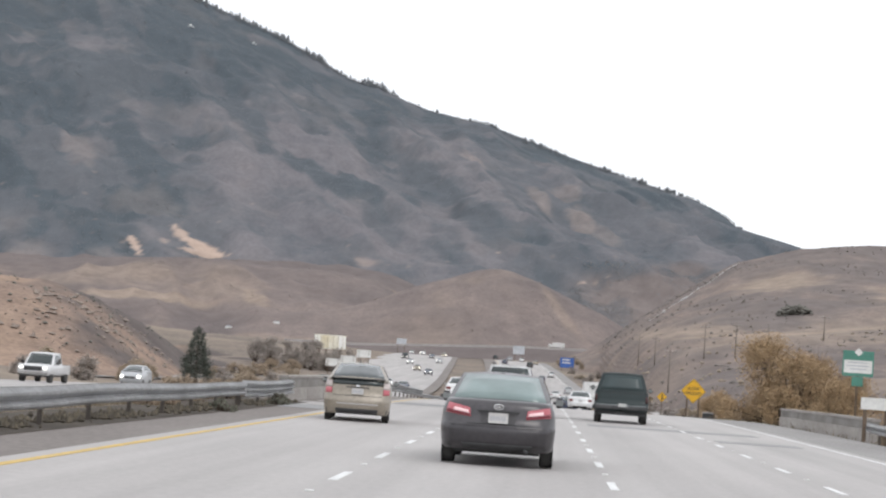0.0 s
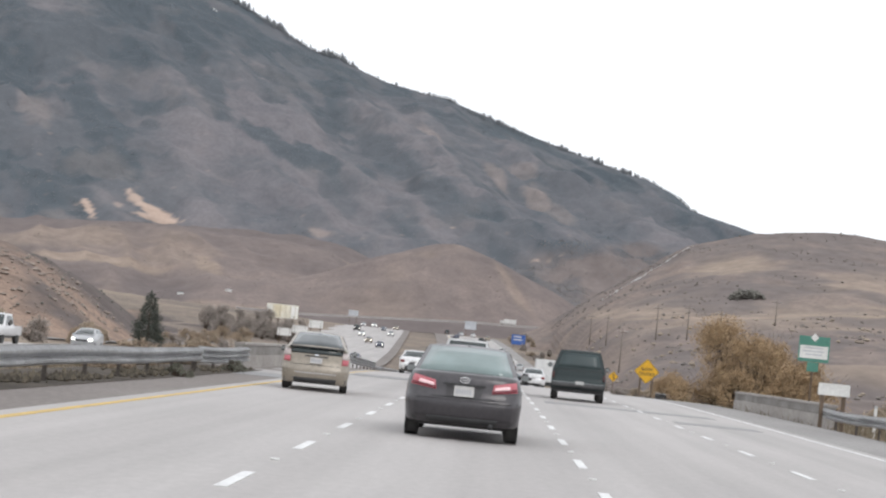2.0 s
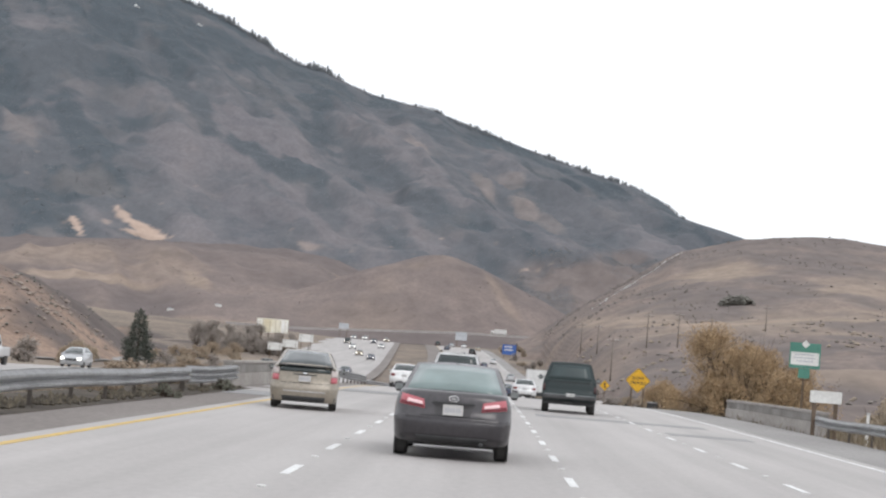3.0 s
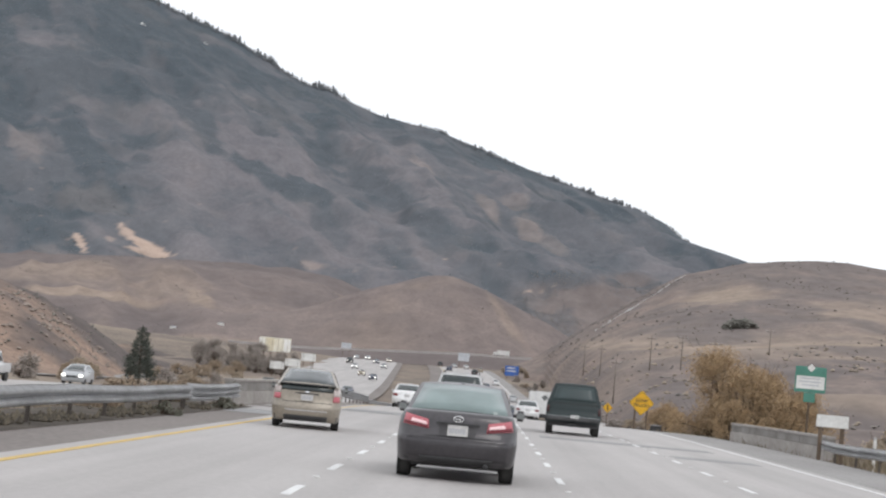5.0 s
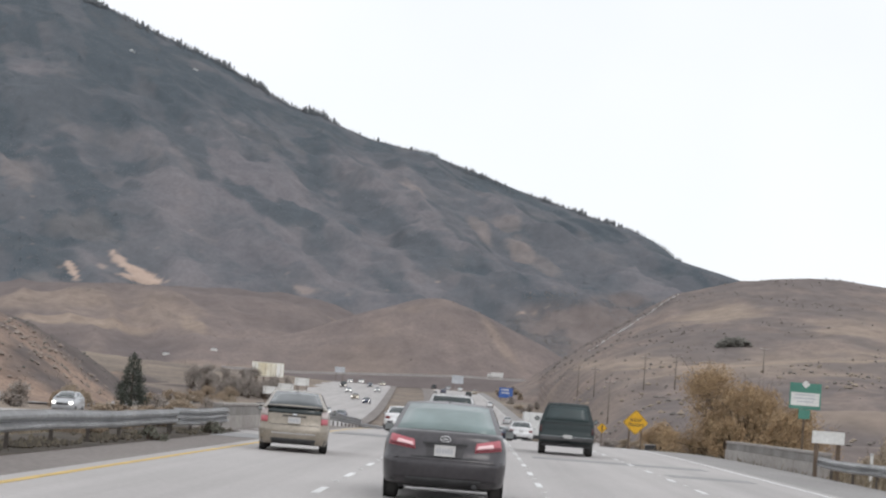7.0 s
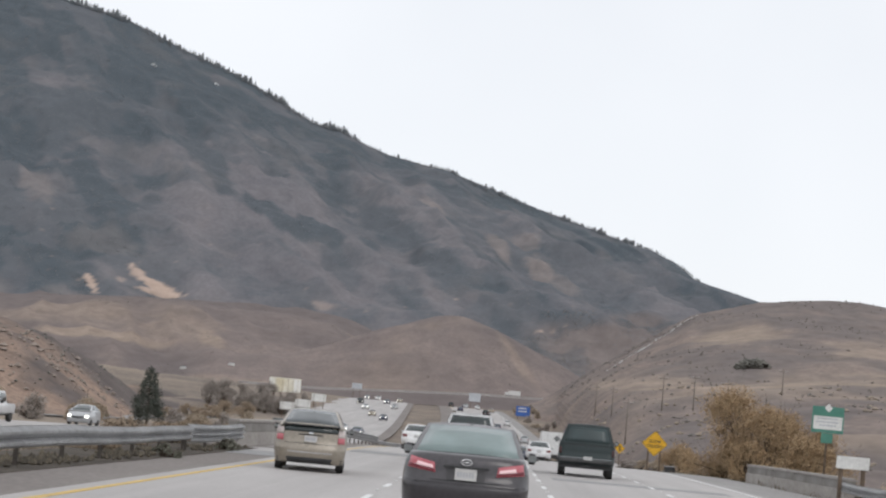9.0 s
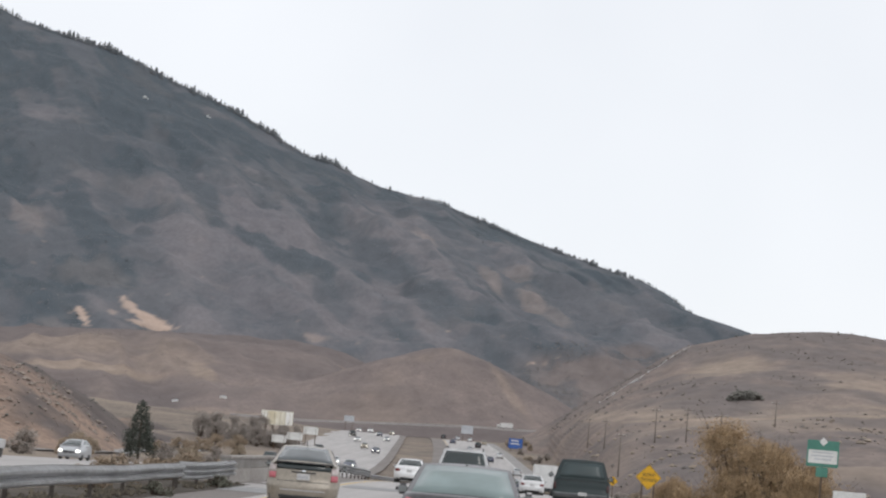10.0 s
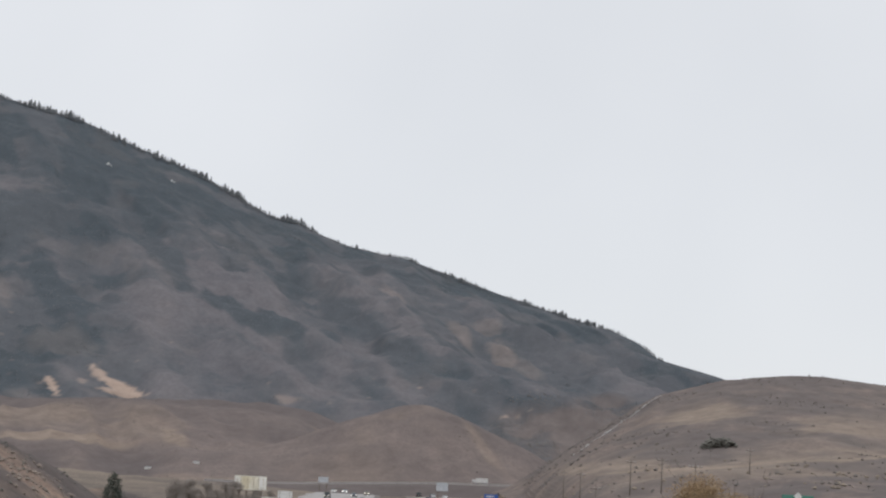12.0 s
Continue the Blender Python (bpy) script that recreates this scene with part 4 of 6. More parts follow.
def wheel(car, x, y, r, w):
    side = 1 if x > 0 else -1
    hub = part("wheel", lathe([(r * 0.62, -w * 0.3), (r * 0.62, w * 0.3)]), M_BLACK, car)
    hub.location = (x, y, r)
    part("tyre", lathe([(r * 0.62, -w / 2), (r * 0.9, -w / 2), (r * 0.985, -w * 0.38), (r, -w * 0.2), (r, w * 0.2), (r * 0.985, w * 0.38), (r * 0.9, w / 2), (r * 0.62, w / 2)]), M_TYRE, hub, "black rubber tyre", True)
    part("rim", lathe([(r * 0.61, side * w * 0.28), (r * 0.58, side * w * 0.47), (r * 0.3, side * w * 0.42), (r * 0.12, side * w * 0.46)]), M_RIM, hub, "grey alloy rim")
    return hub


def mirror_part(car, x, y, z, mat, w=0.2, h=0.13):
    s = 1 if x > 0 else -1
    m = part("wing_mirror", boxed(x, x + s * w, y - 0.05, y + 0.09, z - h / 2, z + h / 2, 0.06) if s > 0 else boxed(x - w, x, y - 0.05, y + 0.09, z - h / 2, z + h / 2, 0.06), mat, car, "", True)
    part("mirror_glass", boxed(min(x + s * 0.045, x + s * (w - 0.045)), max(x + s * 0.045, x + s * (w - 0.045)), y - 0.056, y - 0.044, z - h / 2 + 0.035, z + h / 2 - 0.035, 0.004), M_MIRROR, m, "sky-lit mirror glass")
    part("mirror_stalk", boxed(min(x, x - s * 0.1), max(x, x - s * 0.1), y, y + 0.05, z - h / 2, z - h / 2 + 0.05), mat, m)
    return m


def plate(car, slices, x, z, w=0.31, h=0.16):
    p = part("licence_plate", end_panel(slices, [(x - w / 2, z - h / 2), (x + w / 2, z - h / 2), (x + w / 2, z + h / 2), (x - w / 2, z + h / 2)], 0.03), M_PLATE, car, "white licence plate with unreadable marks")
    for k in range(6):
        a = x - w * 0.40 + k * w * 0.135
        part("plate_bar", end_panel(slices, [(a, z - h * 0.28), (a + w * 0.09, z - h * 0.28), (a + w * 0.09, z + h * 0.2), (a, z + h * 0.2)], 0.034, nu=2, nv=2, deep=-0.028), M_PLATE_BAR, p)


def four_wheels(car, length, track, r, w, front=0.95, back=1.0):
    for x in (-track, track):
        wheel(car, x, back, r, w)
        wheel(car, x, length - front, r, w)
        for y in (back, length - front):
            arch = lathe([(r * 1.12, -0.004), (r * 1.12, 0.004)], 24)
            ob = part("wheel_arch", arch, M_BLACK, car, "dark wheel opening")
            ob.location = (x * 1.002 + (w / 2 - 0.012) * (1 if x > 0 else -1), y, r * 1.02)


def tail_lamps(car, slices, inner, outer, z0, z1, mat):
    for s in (-1, 1):
        x = sorted((s * inner, s * outer))
        part("tail_lamp", end_panel(slices, [(x[0], z0), (x[1], z0), (x[1], z1 - (0.02 if s < 0 else 0)), (x[0], z1 - (0 if s < 0 else 0.02))], 0.012), mat, car, "red tail lamp", True)


# dark sedan ahead
SEDAN = [(0.25, 0.12, 4.60, 0.83, 0.30), (0.29, 0.05, 4.70, 0.87, 0.34), (0.36, 0.02, 4.76, 0.893, 0.36), (0.50, 0.0, 4.80, 0.905, 0.36), (0.60, 0.0, 4.80, 0.91, 0.36),
         (0.645, 0.02, 4.79, 0.91, 0.35), (0.67, 0.055, 4.77, 0.908, 0.34), (0.80, 0.08, 4.62, 0.90, 0.32), (0.90, 0.085, 4.35, 0.882, 0.30), (0.97, 0.10, 4.05, 0.855, 0.30),
         (1.015, 0.13, 3.85, 0.84, 0.30), (1.045, 0.20, 3.7, 0.80, 0.30)]
SEDAN_CABIN = (1.02, 1.45, 0.56, 3.55, 0.825, 1.40, 2.55, 0.64)


def gray_sedan():
    car = empty("sedan")
    p = paint("dark_grey_car_paint", (0.066, 0.061, 0.065), 0.34, 0.4)
    part("body", hull(SEDAN), p, car, "dark grey metallic body", True)
    part("cabin", cabin(SEDAN_CABIN), p, car, "", True)
    part("rear_window", window(SEDAN_CABIN, "rear", 0.045, 0.955, 0.04, 0.93), M_GLASS_GREEN, car, "green-tinted rear window", True)
    part("windscreen", window(SEDAN_CABIN, "front", 0.05, 0.95, 0.05, 0.93), M_GLASS_GREEN, car, "", True)
    for key in ("left", "right"):
        part("side_window", window(SEDAN_CABIN, key, 0.10, 0.47, 0.12, 0.90), M_GLASS, car)
        part("side_window", window(SEDAN_CABIN, key, 0.50, 0.86, 0.12, 0.90), M_GLASS, car)
    for s in (-1, 1):
        def corners(x0, z0, x1, z1, z2, x2, z3, x3):
            c = [(s * x0, z0), (s * x1, z1), (s * x2, z2), (s * x3, z3)]
            return c if s < 0 else [c[1], c[0], c[3], c[2]]
        t = part("tail_lamp", end_panel(SEDAN, corners(0.835, 0.815, 0.435, 0.765, 0.905, 0.455, 0.975, 0.805), 0.012, nu=9), M_TAIL, car, "lit red tail lamp", True)
        part("lamp_base", end_panel(SEDAN, corners(0.82, 0.825, 0.445, 0.775, 0.815, 0.45, 0.875, 0.815), 0.016, nu=9, nv=3), M_TAIL_DEEP, t, "deep red lower lens", True)
        part("lamp_lens", end_panel(SEDAN, corners(0.72, 0.856, 0.47, 0.818, 0.864, 0.478, 0.906, 0.70), 0.018, nv=3), M_TAIL_CLEAR, t, "pale pink lamp lens", True)
    # boot lid, its seam, the plate recess (shade painted darker) with its trim, and the lower bumper
    part("boot_seam", end_panel(SEDAN, [(-0.5, 0.655), (0.5, 0.655), (0.5, 0.672), (-0.5, 0.672)], 0.004), M_BLACK, car)
    rec = part("plate_recess", end_panel(SEDAN, [(-0.27, 0.675), (0.27, 0.675), (0.29, 0.855), (-0.29, 0.855)], 0.003), two_tone("recess_shade_paint", (0.042, 0.04, 0.042), (0.06, 0.057, 0.06), 3, 0.5), car, "shaded plate recess")
    part("trim_bar", end_panel(SEDAN, [(-0.33, 0.855), (0.33, 0.855), (0.33, 0.88), (-0.33, 0.88)], 0.03, nv=2), M_BLACK, rec, "dark trim over the plate")
    plate(car, SEDAN, 0.0, 0.765)
    bm = bmesh.new()
    ring = [(0.075 * math.cos(a), 0.937 + 0.042 * math.sin(a)) for a in np.linspace(0, 2 * np.pi, 15)]
    for (x0, z0), (x1, z1) in zip(ring, ring[1:]):
        tube(bm, (x0, end_y(SEDAN, x0, z0) - 0.012, z0), (x1, end_y(SEDAN, x1, z1) - 0.012, z1), 0.011, 0.011, 6)
    tube(bm, (-0.04, end_y(SEDAN, 0, 0.937) - 0.012, 0.937), (0.04, end_y(SEDAN, 0, 0.937) - 0.012, 0.937), 0.012, 0.012, 6)
    part("badge", bm, M_CHROME, car, "small chrome ring badge", True)
    # Bumper grey is darkened to paint in the shade low on the body.
    part("rear_bumper", end_panel(SEDAN, [(-0.86, 0.33), (0.86, 0.33), (0.885, 0.622), (-0.885, 0.622)], 0.007, nu=15, nv=6), paint("shaded_bumper_paint", (0.047, 0.043, 0.047), 0.42, 0.3, 0.3), car, "darker grey bumper cover", True)
    part("lower_bumper", end_panel(SEDAN, [(-0.74, 0.262), (0.74, 0.262), (0.80, 0.36), (-0.80, 0.36)], 0.012), M_BLACK, car, "black lower bumper", True)
    part("bumper_crease", end_panel(SEDAN, [(-0.86, 0.632), (0.86, 0.632), (0.86, 0.644), (-0.86, 0.644)], 0.010, nu=13, nv=2), p, car)
    part("brake_light", window(SEDAN_CABIN, "roof", 0.485, 0.515, 0.02, 0.032, 0.012), M_BLACK, car)
    bm = bmesh.new()
    tube(bm, (0.46, 0.05, 0.26), (0.46, 0.4, 0.26), 0.045, 0.045, 10)
    part("exhaust", bm, M_BLACK, car, "", True)
    part("underbody", boxed(-0.7, 0.7, 0.3, 4.4, 0.2, 0.3, 0.03), M_BLACK, car)
    for s in (-1, 1):
        mirror_part(car, s * 0.86, 2.95, 1.03, p, 0.22, 0.17)
    four_wheels(car, 4.8, 0.79, 0.325, 0.215)
    return tagged(car, "dark grey sedan with lit tail lamps driving on the concrete lane", "car")


# beige hatchback
HATCH = [(0.19, 0.10, 4.25, 0.79, 0.28), (0.26, 0.03, 4.36, 0.825, 0.30), (0.42, 0.0, 4.42, 0.845, 0.32), (0.52, -0.01, 4.44, 0.86, 0.32), (0.58, 0.0, 4.44, 0.862, 0.32), (0.64, 0.06, 4.40, 0.86, 0.3),
         (0.80, 0.08, 4.2, 0.852, 0.28), (0.95, 0.10, 3.8, 0.83, 0.26), (1.05, 0.12, 3.5, 0.80, 0.26), (1.10, 0.15, 3.4, 0.76, 0.25)]
HATCH_CABIN = (1.06, 1.475, 0.16, 3.6, 0.77, 1.15, 2.3, 0.56)


def beige_hatchback():
    car = empty("hatchback")
    p = paint("beige_car_paint", (0.305, 0.268, 0.218), 0.4, 0.3)
    part("body", hull(HATCH), p, car, "beige metallic body", True)
    part("cabin", cabin(HATCH_CABIN), p, car, "", True)
    # The grey base of this glass stands for reflected sky.
    part("rear_window", window(HATCH_CABIN, "rear", 0.05, 0.95, 0.14, 0.94), glass("sky_lit_rear_glass", (0.10, 0.11, 0.115)), car, "sloping tinted rear window", True)
    low = part("lower_rear_window", end_panel(HATCH, [(-0.64, 0.935), (0.64, 0.935), (0.67, 1.085), (-0.67, 1.085)], 0.012), M_GLASS, car, "black upright lower rear window", True)
    part("spoiler", end_panel(HATCH, [(-0.70, 1.085), (0.70, 1.085), (0.68, 1.115), (-0.68, 1.115)], 0.10, nv=2, deep=0.12), M_BLACK, car, "dark spoiler bar")
    part("windscreen", window(HATCH_CABIN, "front", 0.05, 0.95, 0.05, 0.93), M_GLASS, car, "", True)
    for key in ("left", "right"):
        part("side_window", window(HATCH_CABIN, key, 0.12, 0.5, 0.12, 0.88), M_GLASS, car)
        part("side_window", window(HATCH_CABIN, key, 0.53, 0.86, 0.12, 0.88), M_GLASS, car)
    for s in (-1, 1):
        x = sorted((s * 0.655, s * 0.815))
        t = part("tail_lamp", end_panel(HATCH, [(x[0], 0.71), (x[1], 0.71), (x[1], 0.85), (x[0], 0.85)], 0.014), M_TAIL, car, "lit red tail lamp", True)
        part("lamp_lens", end_panel(HATCH, [(x[0], 0.852), (x[1], 0.852), (x[1], 1.03), (x[0], 1.03)], 0.014), M_LENS, t, "pale upper lamp lens", True)
    part("trim_bar", end_panel(HATCH, [(-0.29, 0.865), (0.29, 0.865), (0.29, 0.89), (-0.29, 0.89)], 0.03, nv=2), M_BLACK, car)
    plate(car, HATCH, 0.0, 0.775, 0.3, 0.15)
    part("badge", end_panel(HATCH, [(-0.05, 0.90), (0.05, 0.90), (0.05, 0.93), (-0.05, 0.93)], 0.03, nv=2), M_CHROME, car)
    part("boot_seam", end_panel(HATCH, [(-0.62, 0.655), (0.62, 0.655), (0.62, 0.667), (-0.62, 0.667)], 0.004, nv=2), M_BLACK, car)
    # Added chrome strip draws the highlight along the bumper.
    part("bumper_line", end_panel(HATCH, [(-0.76, 0.44), (0.76, 0.44), (0.76, 0.47), (-0.76, 0.47)], 0.008, nv=2), M_CHROME, car, "pale bumper highlight strip")
    part("lower_bumper", end_panel(HATCH, [(-0.76, 0.195), (0.76, 0.195), (0.79, 0.33), (-0.79, 0.33)], 0.012), M_BLACK, car, "black lower bumper", True)
    bm = bmesh.new()
    tube(bm, (0.0, 1.25, 1.50), (0.0, 1.05, 1.64), 0.012, 0.006, 6)
    part("aerial", bm, M_BLACK, car)
    part("underbody", boxed(-0.66, 0.66, 0.3, 4.1, 0.2, 0.3, 0.03), M_BLACK, car)
    for s in (-1, 1):
        mirror_part(car, s * 0.86, 2.95, 1.0, M_BLACK, 0.19, 0.14)
    four_wheels(car, 4.45, 0.735, 0.31, 0.19)
    return tagged(car, "beige hatchback with lit tail lamps beside the yellow line", "car")


# big dark green utility vehicle
WAGON = [(0.42, 0.10, 5.3, 0.88, 0.10), (0.46, 0.0, 5.45, 0.955, 0.12), (0.60, -0.03, 5.5, 0.97, 0.12), (0.66, -0.03, 5.5, 0.975, 0.12), (0.68, 0.05, 5.45, 0.975, 0.12),
         (0.90, 0.05, 5.45, 0.975, 0.12), (1.12, 0.07, 5.3, 0.96, 0.12), (1.16, 0.09, 5.2, 0.94, 0.12)]
WAGON_CABIN = (1.13, 1.80, 0.08, 4.1, 0.93, 0.32, 3.4, 0.71)


def green_wagon():
    car = empty("utility_vehicle")
    p = paint("dark_green_car_paint", (0.014, 0.026, 0.027), 0.5, 0.1, 0.15)
    part("body", hull(WAGON), p, car, "dark green body", True)
    part("cabin", cabin(WAGON_CABIN), p, car, "", True)
    part("rear_window", window(WAGON_CABIN, "rear", 0.07, 0.93, 0.10, 0.86), glass("smoked_rear_glass", (0.016, 0.034, 0.036), 0.35), car, "smoked rear window", True)
    for key in ("left", "right"):
        for a, b in ((0.06, 0.34), (0.37, 0.62), (0.65, 0.88)):
            part("side_window", window(WAGON_CABIN, key, a, b, 0.12, 0.86), M_GLASS, car)
    part("windscreen", window(WAGON_CABIN, "front", 0.06, 0.94, 0.06, 0.92), M_GLASS, car)
    tail_lamps(car, WAGON, 0.87, 0.955, 0.78, 1.02, M_TAIL_DARK)
    part("tailgate_seam", end_panel(WAGON, [(-0.84, 1.085), (0.84, 1.085), (0.84, 1.10), (-0.84, 1.10)], 0.004, nv=2), M_BLACK, car)
    part("bumper", end_panel(WAGON, [(-0.93, 0.50), (0.93, 0.50), (0.94, 0.665), (-0.94, 0.665)], 0.09, nu=11, deep=0.02), two_tone("dull_chrome_bumper", (0.06, 0.062, 0.064), (0.11, 0.11, 0.112), 2, 0.45, 0.3), car, "dull steel bumper with a step", True)
    part("step_plate", end_panel(WAGON, [(-0.9, 0.645), (0.9, 0.645), (0.9, 0.672), (-0.9, 0.672)], 0.10, nu=11, nv=2), M_MIRROR, car, "pale scuffed top of the bumper step")
    part("licence_plate", end_panel(WAGON, [(-0.10, 0.60), (0.20, 0.60), (0.20, 0.71), (-0.10, 0.71)], 0.115, nv=2), M_PLATE, car, "pale licence plate above the bumper")
    part("lower_valance", end_panel(WAGON, [(-0.86, 0.30), (0.86, 0.30), (0.90, 0.50), (-0.90, 0.50)], 0.0), M_BLACK, car)
    part("hitch", boxed(-0.16, 0.16, -0.1, 0.3, 0.30, 0.42, 0.03), M_BLACK, car)
    part("underbody", boxed(-0.75, 0.75, 0.25, 5.2, 0.34, 0.5, 0.03), M_BLACK, car)
    for s in (-1, 1):
        mirror_part(car, s * 0.97, 3.7, 1.22, M_BLACK, 0.22, 0.18)
    four_wheels(car, 5.5, 0.83, 0.37, 0.25, 0.95, 1.15)
    return tagged(car, "large dark green utility vehicle with smoked windows", "car")


def traffic_car(kind, name, colour, label, lamps="tail", rack=False):
    """An ordinary car of the traffic, rear or front lamps showing."""
    car = empty(name)
    sl, cb, ln = {"sedan": (SEDAN, SEDAN_CABIN, 4.8), "hatch": (HATCH, HATCH_CABIN, 4.45), "wagon": (WAGON, WAGON_CABIN, 5.5)}[kind]
    p = paint("car_paint_" + name, colour, 0.35, 0.2)
    part("body", hull(sl, 9), p, car, "", True)
    part("cabin", cabin(cb), p, car, "", True)
    part("rear_window", window(cb, "rear", 0.06, 0.94, 0.10, 0.9), M_GLASS, car, "", True)
    part("windscreen", window(cb, "front", 0.06, 0.94, 0.08, 0.92), M_GLASS, car, "", True)
    for key in ("left", "right"):
        part("side_window", window(cb, key, 0.1, 0.48, 0.12, 0.88), M_GLASS, car)
        part("side_window", window(cb, key, 0.52, 0.88, 0.12, 0.88), M_GLASS, car)
    tail_lamps(car, sl, sl[3][3] * 0.62, sl[3][3] * 0.93, 0.72, 0.88, M_TAIL_OFF)
    hm = M_HEAD if lamps == "head" else M_PLATE
    for s in (-1, 1):
        x = sorted((s * 0.52, s * 0.76))
        part("head_lamp", end_panel(sl, [(x[0], 0.58), (x[1], 0.58), (x[1], 0.74), (x[0], 0.74)], 0.02, False), hm, car, "lit head lamp" if lamps == "head" else "")
    part("grille", end_panel(sl, [(-0.42, 0.5), (0.42, 0.5), (0.42, 0.66), (-0.42, 0.66)], 0.015, False), M_BLACK, car)
    part("lower_bumper", end_panel(sl, [(-0.7, sl[0][0]), (0.7, sl[0][0]), (0.76, sl[0][0] + 0.12), (-0.76, sl[0][0] + 0.12)], 0.01), M_BLACK, car)
    plate(car, sl, 0.0, 0.76)
    part("underbody", boxed(-0.7, 0.7, 0.3, ln - 0.4, 0.2, 0.4, 0.03), M_BLACK, car)
    if rack:
        for s in (-1, 1):
            bm = bmesh.new()
            tube(bm, (s * cb[7] * 0.9, cb[5] + 0.1, cb[1] + 0.09), (s * cb[7] * 0.9, cb[6], cb[1] + 0.09), 0.02, 0.02, 6)
            for yy in (cb[5] + 0.15, cb[6] - 0.1):
                tube(bm, (s * cb[7] * 0.9, yy, cb[1] - 0.03), (s * cb[7] * 0.9, yy, cb[1] + 0.09), 0.018, 0.018, 6)
            part("roof_rail", bm, M_BLACK, car)
    for s in (-1, 1):
        mirror_part(car, s * sl[3][3] * 1.03, ln * 0.64, 1.0, p)
    four_wheels(car, ln, sl[3][3] * 0.87, 0.32, 0.2)
    return tagged(car, label, "car", "traffic")


def pickup(colour, label):
    car = empty("pickup_truck")
    p = paint("white_pickup_paint", colour, 0.35, 0.1)
    sl = [(0.45, 0.1, 5.4, 0.85, 0.12), (0.55, 0.0, 5.55, 0.95, 0.14), (0.85, 0.0, 5.6, 0.97, 0.14), (1.02, 0.02, 5.55, 0.96, 0.14), (1.08, 0.05, 5.4, 0.93, 0.14)]
    cb = (1.05, 1.80, 1.9, 4.3, 0.90, 2.1, 3.5, 0.74)
    part("body", hull(sl, 9), p, car, "", True)
    part("cabin", cabin(cb), p, car, "", True)
    part("windscreen", window(cb, "front", 0.06, 0.94, 0.08, 0.9), M_GLASS, car, "", True)
    part("rear_window", window(cb, "rear", 0.08, 0.92, 0.2, 0.85), M_GLASS, car)
    for key in ("left", "right"):
        part("side_window", window(cb, key, 0.1, 0.9, 0.2, 0.85), M_GLASS, car)
    part("bed", boxed(-0.75, 0.75, 0.15, 1.85, 1.085, 1.10), M_BLACK, car, "dark cargo bed")
    part("grille", end_panel(sl, [(-0.55, 0.72), (0.55, 0.72), (0.55, 0.98), (-0.55, 0.98)], 0.02, False), M_BLACK, car, "dark grille")
    part("front_bumper", end_panel(sl, [(-0.9, 0.5), (0.9, 0.5), (0.9, 0.68), (-0.9, 0.68)], 0.1, False), M_CHROME, car, "chrome bumper")
    for s in (-1, 1):
        x = sorted((s * 0.58, s * 0.86))
        part("head_lamp", end_panel(sl, [(x[0] + 0.04, 0.84), (x[1] - 0.04, 0.84), (x[1] - 0.04, 0.94), (x[0] + 0.04, 0.94)], 0.025, False), M_HEAD, car, "lit head lamp")
        mirror_part(car, s * 0.97, 3.9, 1.2, M_BLACK, 0.22, 0.2)
    part("underbody", boxed(-0.7, 0.7, 0.3, 5.2, 0.35, 0.5, 0.03), M_BLACK, car)
    four_wheels(car, 5.6, 0.82, 0.38, 0.25)
    return tagged(car, label, "truck", "oncoming traffic")


def box_truck(label):
    car = empty("box_truck")
    white = paint("truck_box_white", (0.66, 0.66, 0.65), 0.5, 0.0)
    b = part("cargo_box", boxed(-1.2, 1.2, 0, 6.2, 0.95, 3.25, 0.05), white, car, "white cargo box")
    for x in (-0.58, 0.58):
        d = part("rear_door", boxed(x - 0.52, x + 0.52, -0.03, 0.0, 1.05, 3.1, 0.01), white, b, "white rear door panel")
        part("door_bar", boxed(x - 0.02, x + 0.02, -0.07, -0.032, 1.1, 3.05), M_STEEL, d)
    part("cab", boxed(-1.05, 1.05, 6.3, 8.0, 0.7, 2.4, 0.2), white, car, "", True)
    part("rear_bumper", boxed(-1.15, 1.15, -0.12, 0.1, 0.55, 0.8, 0.03), M_BLACK, car, "dark underrun bar")
    for s in (-1, 1):
        part("tail_lamp", boxed(s * 0.95 - 0.12, s * 0.95 + 0.12, -0.15, -0.122, 0.62, 0.76, 0.01), M_TAIL_CLEAR, car, "pale tail lamp")
        part("mudflap", boxed(s * 0.85 - 0.3, s * 0.85 + 0.3, 0.6, 0.63, 0.15, 0.75), M_BLACK, car)
        wheel(car, s * 0.95, 1.6, 0.48, 0.4)
        wheel(car, s * 0.95, 6.9, 0.48, 0.28)
        mirror_part(car, s * 1.1, 6.9, 1.9, M_BLACK, 0.22, 0.4)
    part("chassis", boxed(-0.6, 0.6, 0.1, 7.6, 0.62, 1.0, 0.03), M_BLACK, car)
    return tagged(car, label, "truck", "traffic")


def put(ob, x, y, z, turn=0.0):
    """Stand a thing on the road at a place; a turn of 180 faces it towards the camera."""
    ob.matrix_basis = pose(x, y, z, 0, 0, turn)
    return ob


put(gray_sedan(), -0.33, 30.0, 0.002)
put(beige_hatchback(), -4.35, 49.3, 0.002, 4.0)
put(green_wagon(), 3.2, 71.0, 0.002, -2.0)
put(traffic_car("sedan", "white_sedan", (0.78, 0.78, 0.78), "white sedan just over the crest beside the median"), -4.7, 121, float(road_z(123)))
put(traffic_car("wagon", "silver_crossover", (0.55, 0.55, 0.55), "pale silver crossover with black roof rails", rack=True), -0.9, 72, 0.002)
truck = put(box_truck("white box truck with two rear doors"), 5.75, 205, float(road_z(207)))

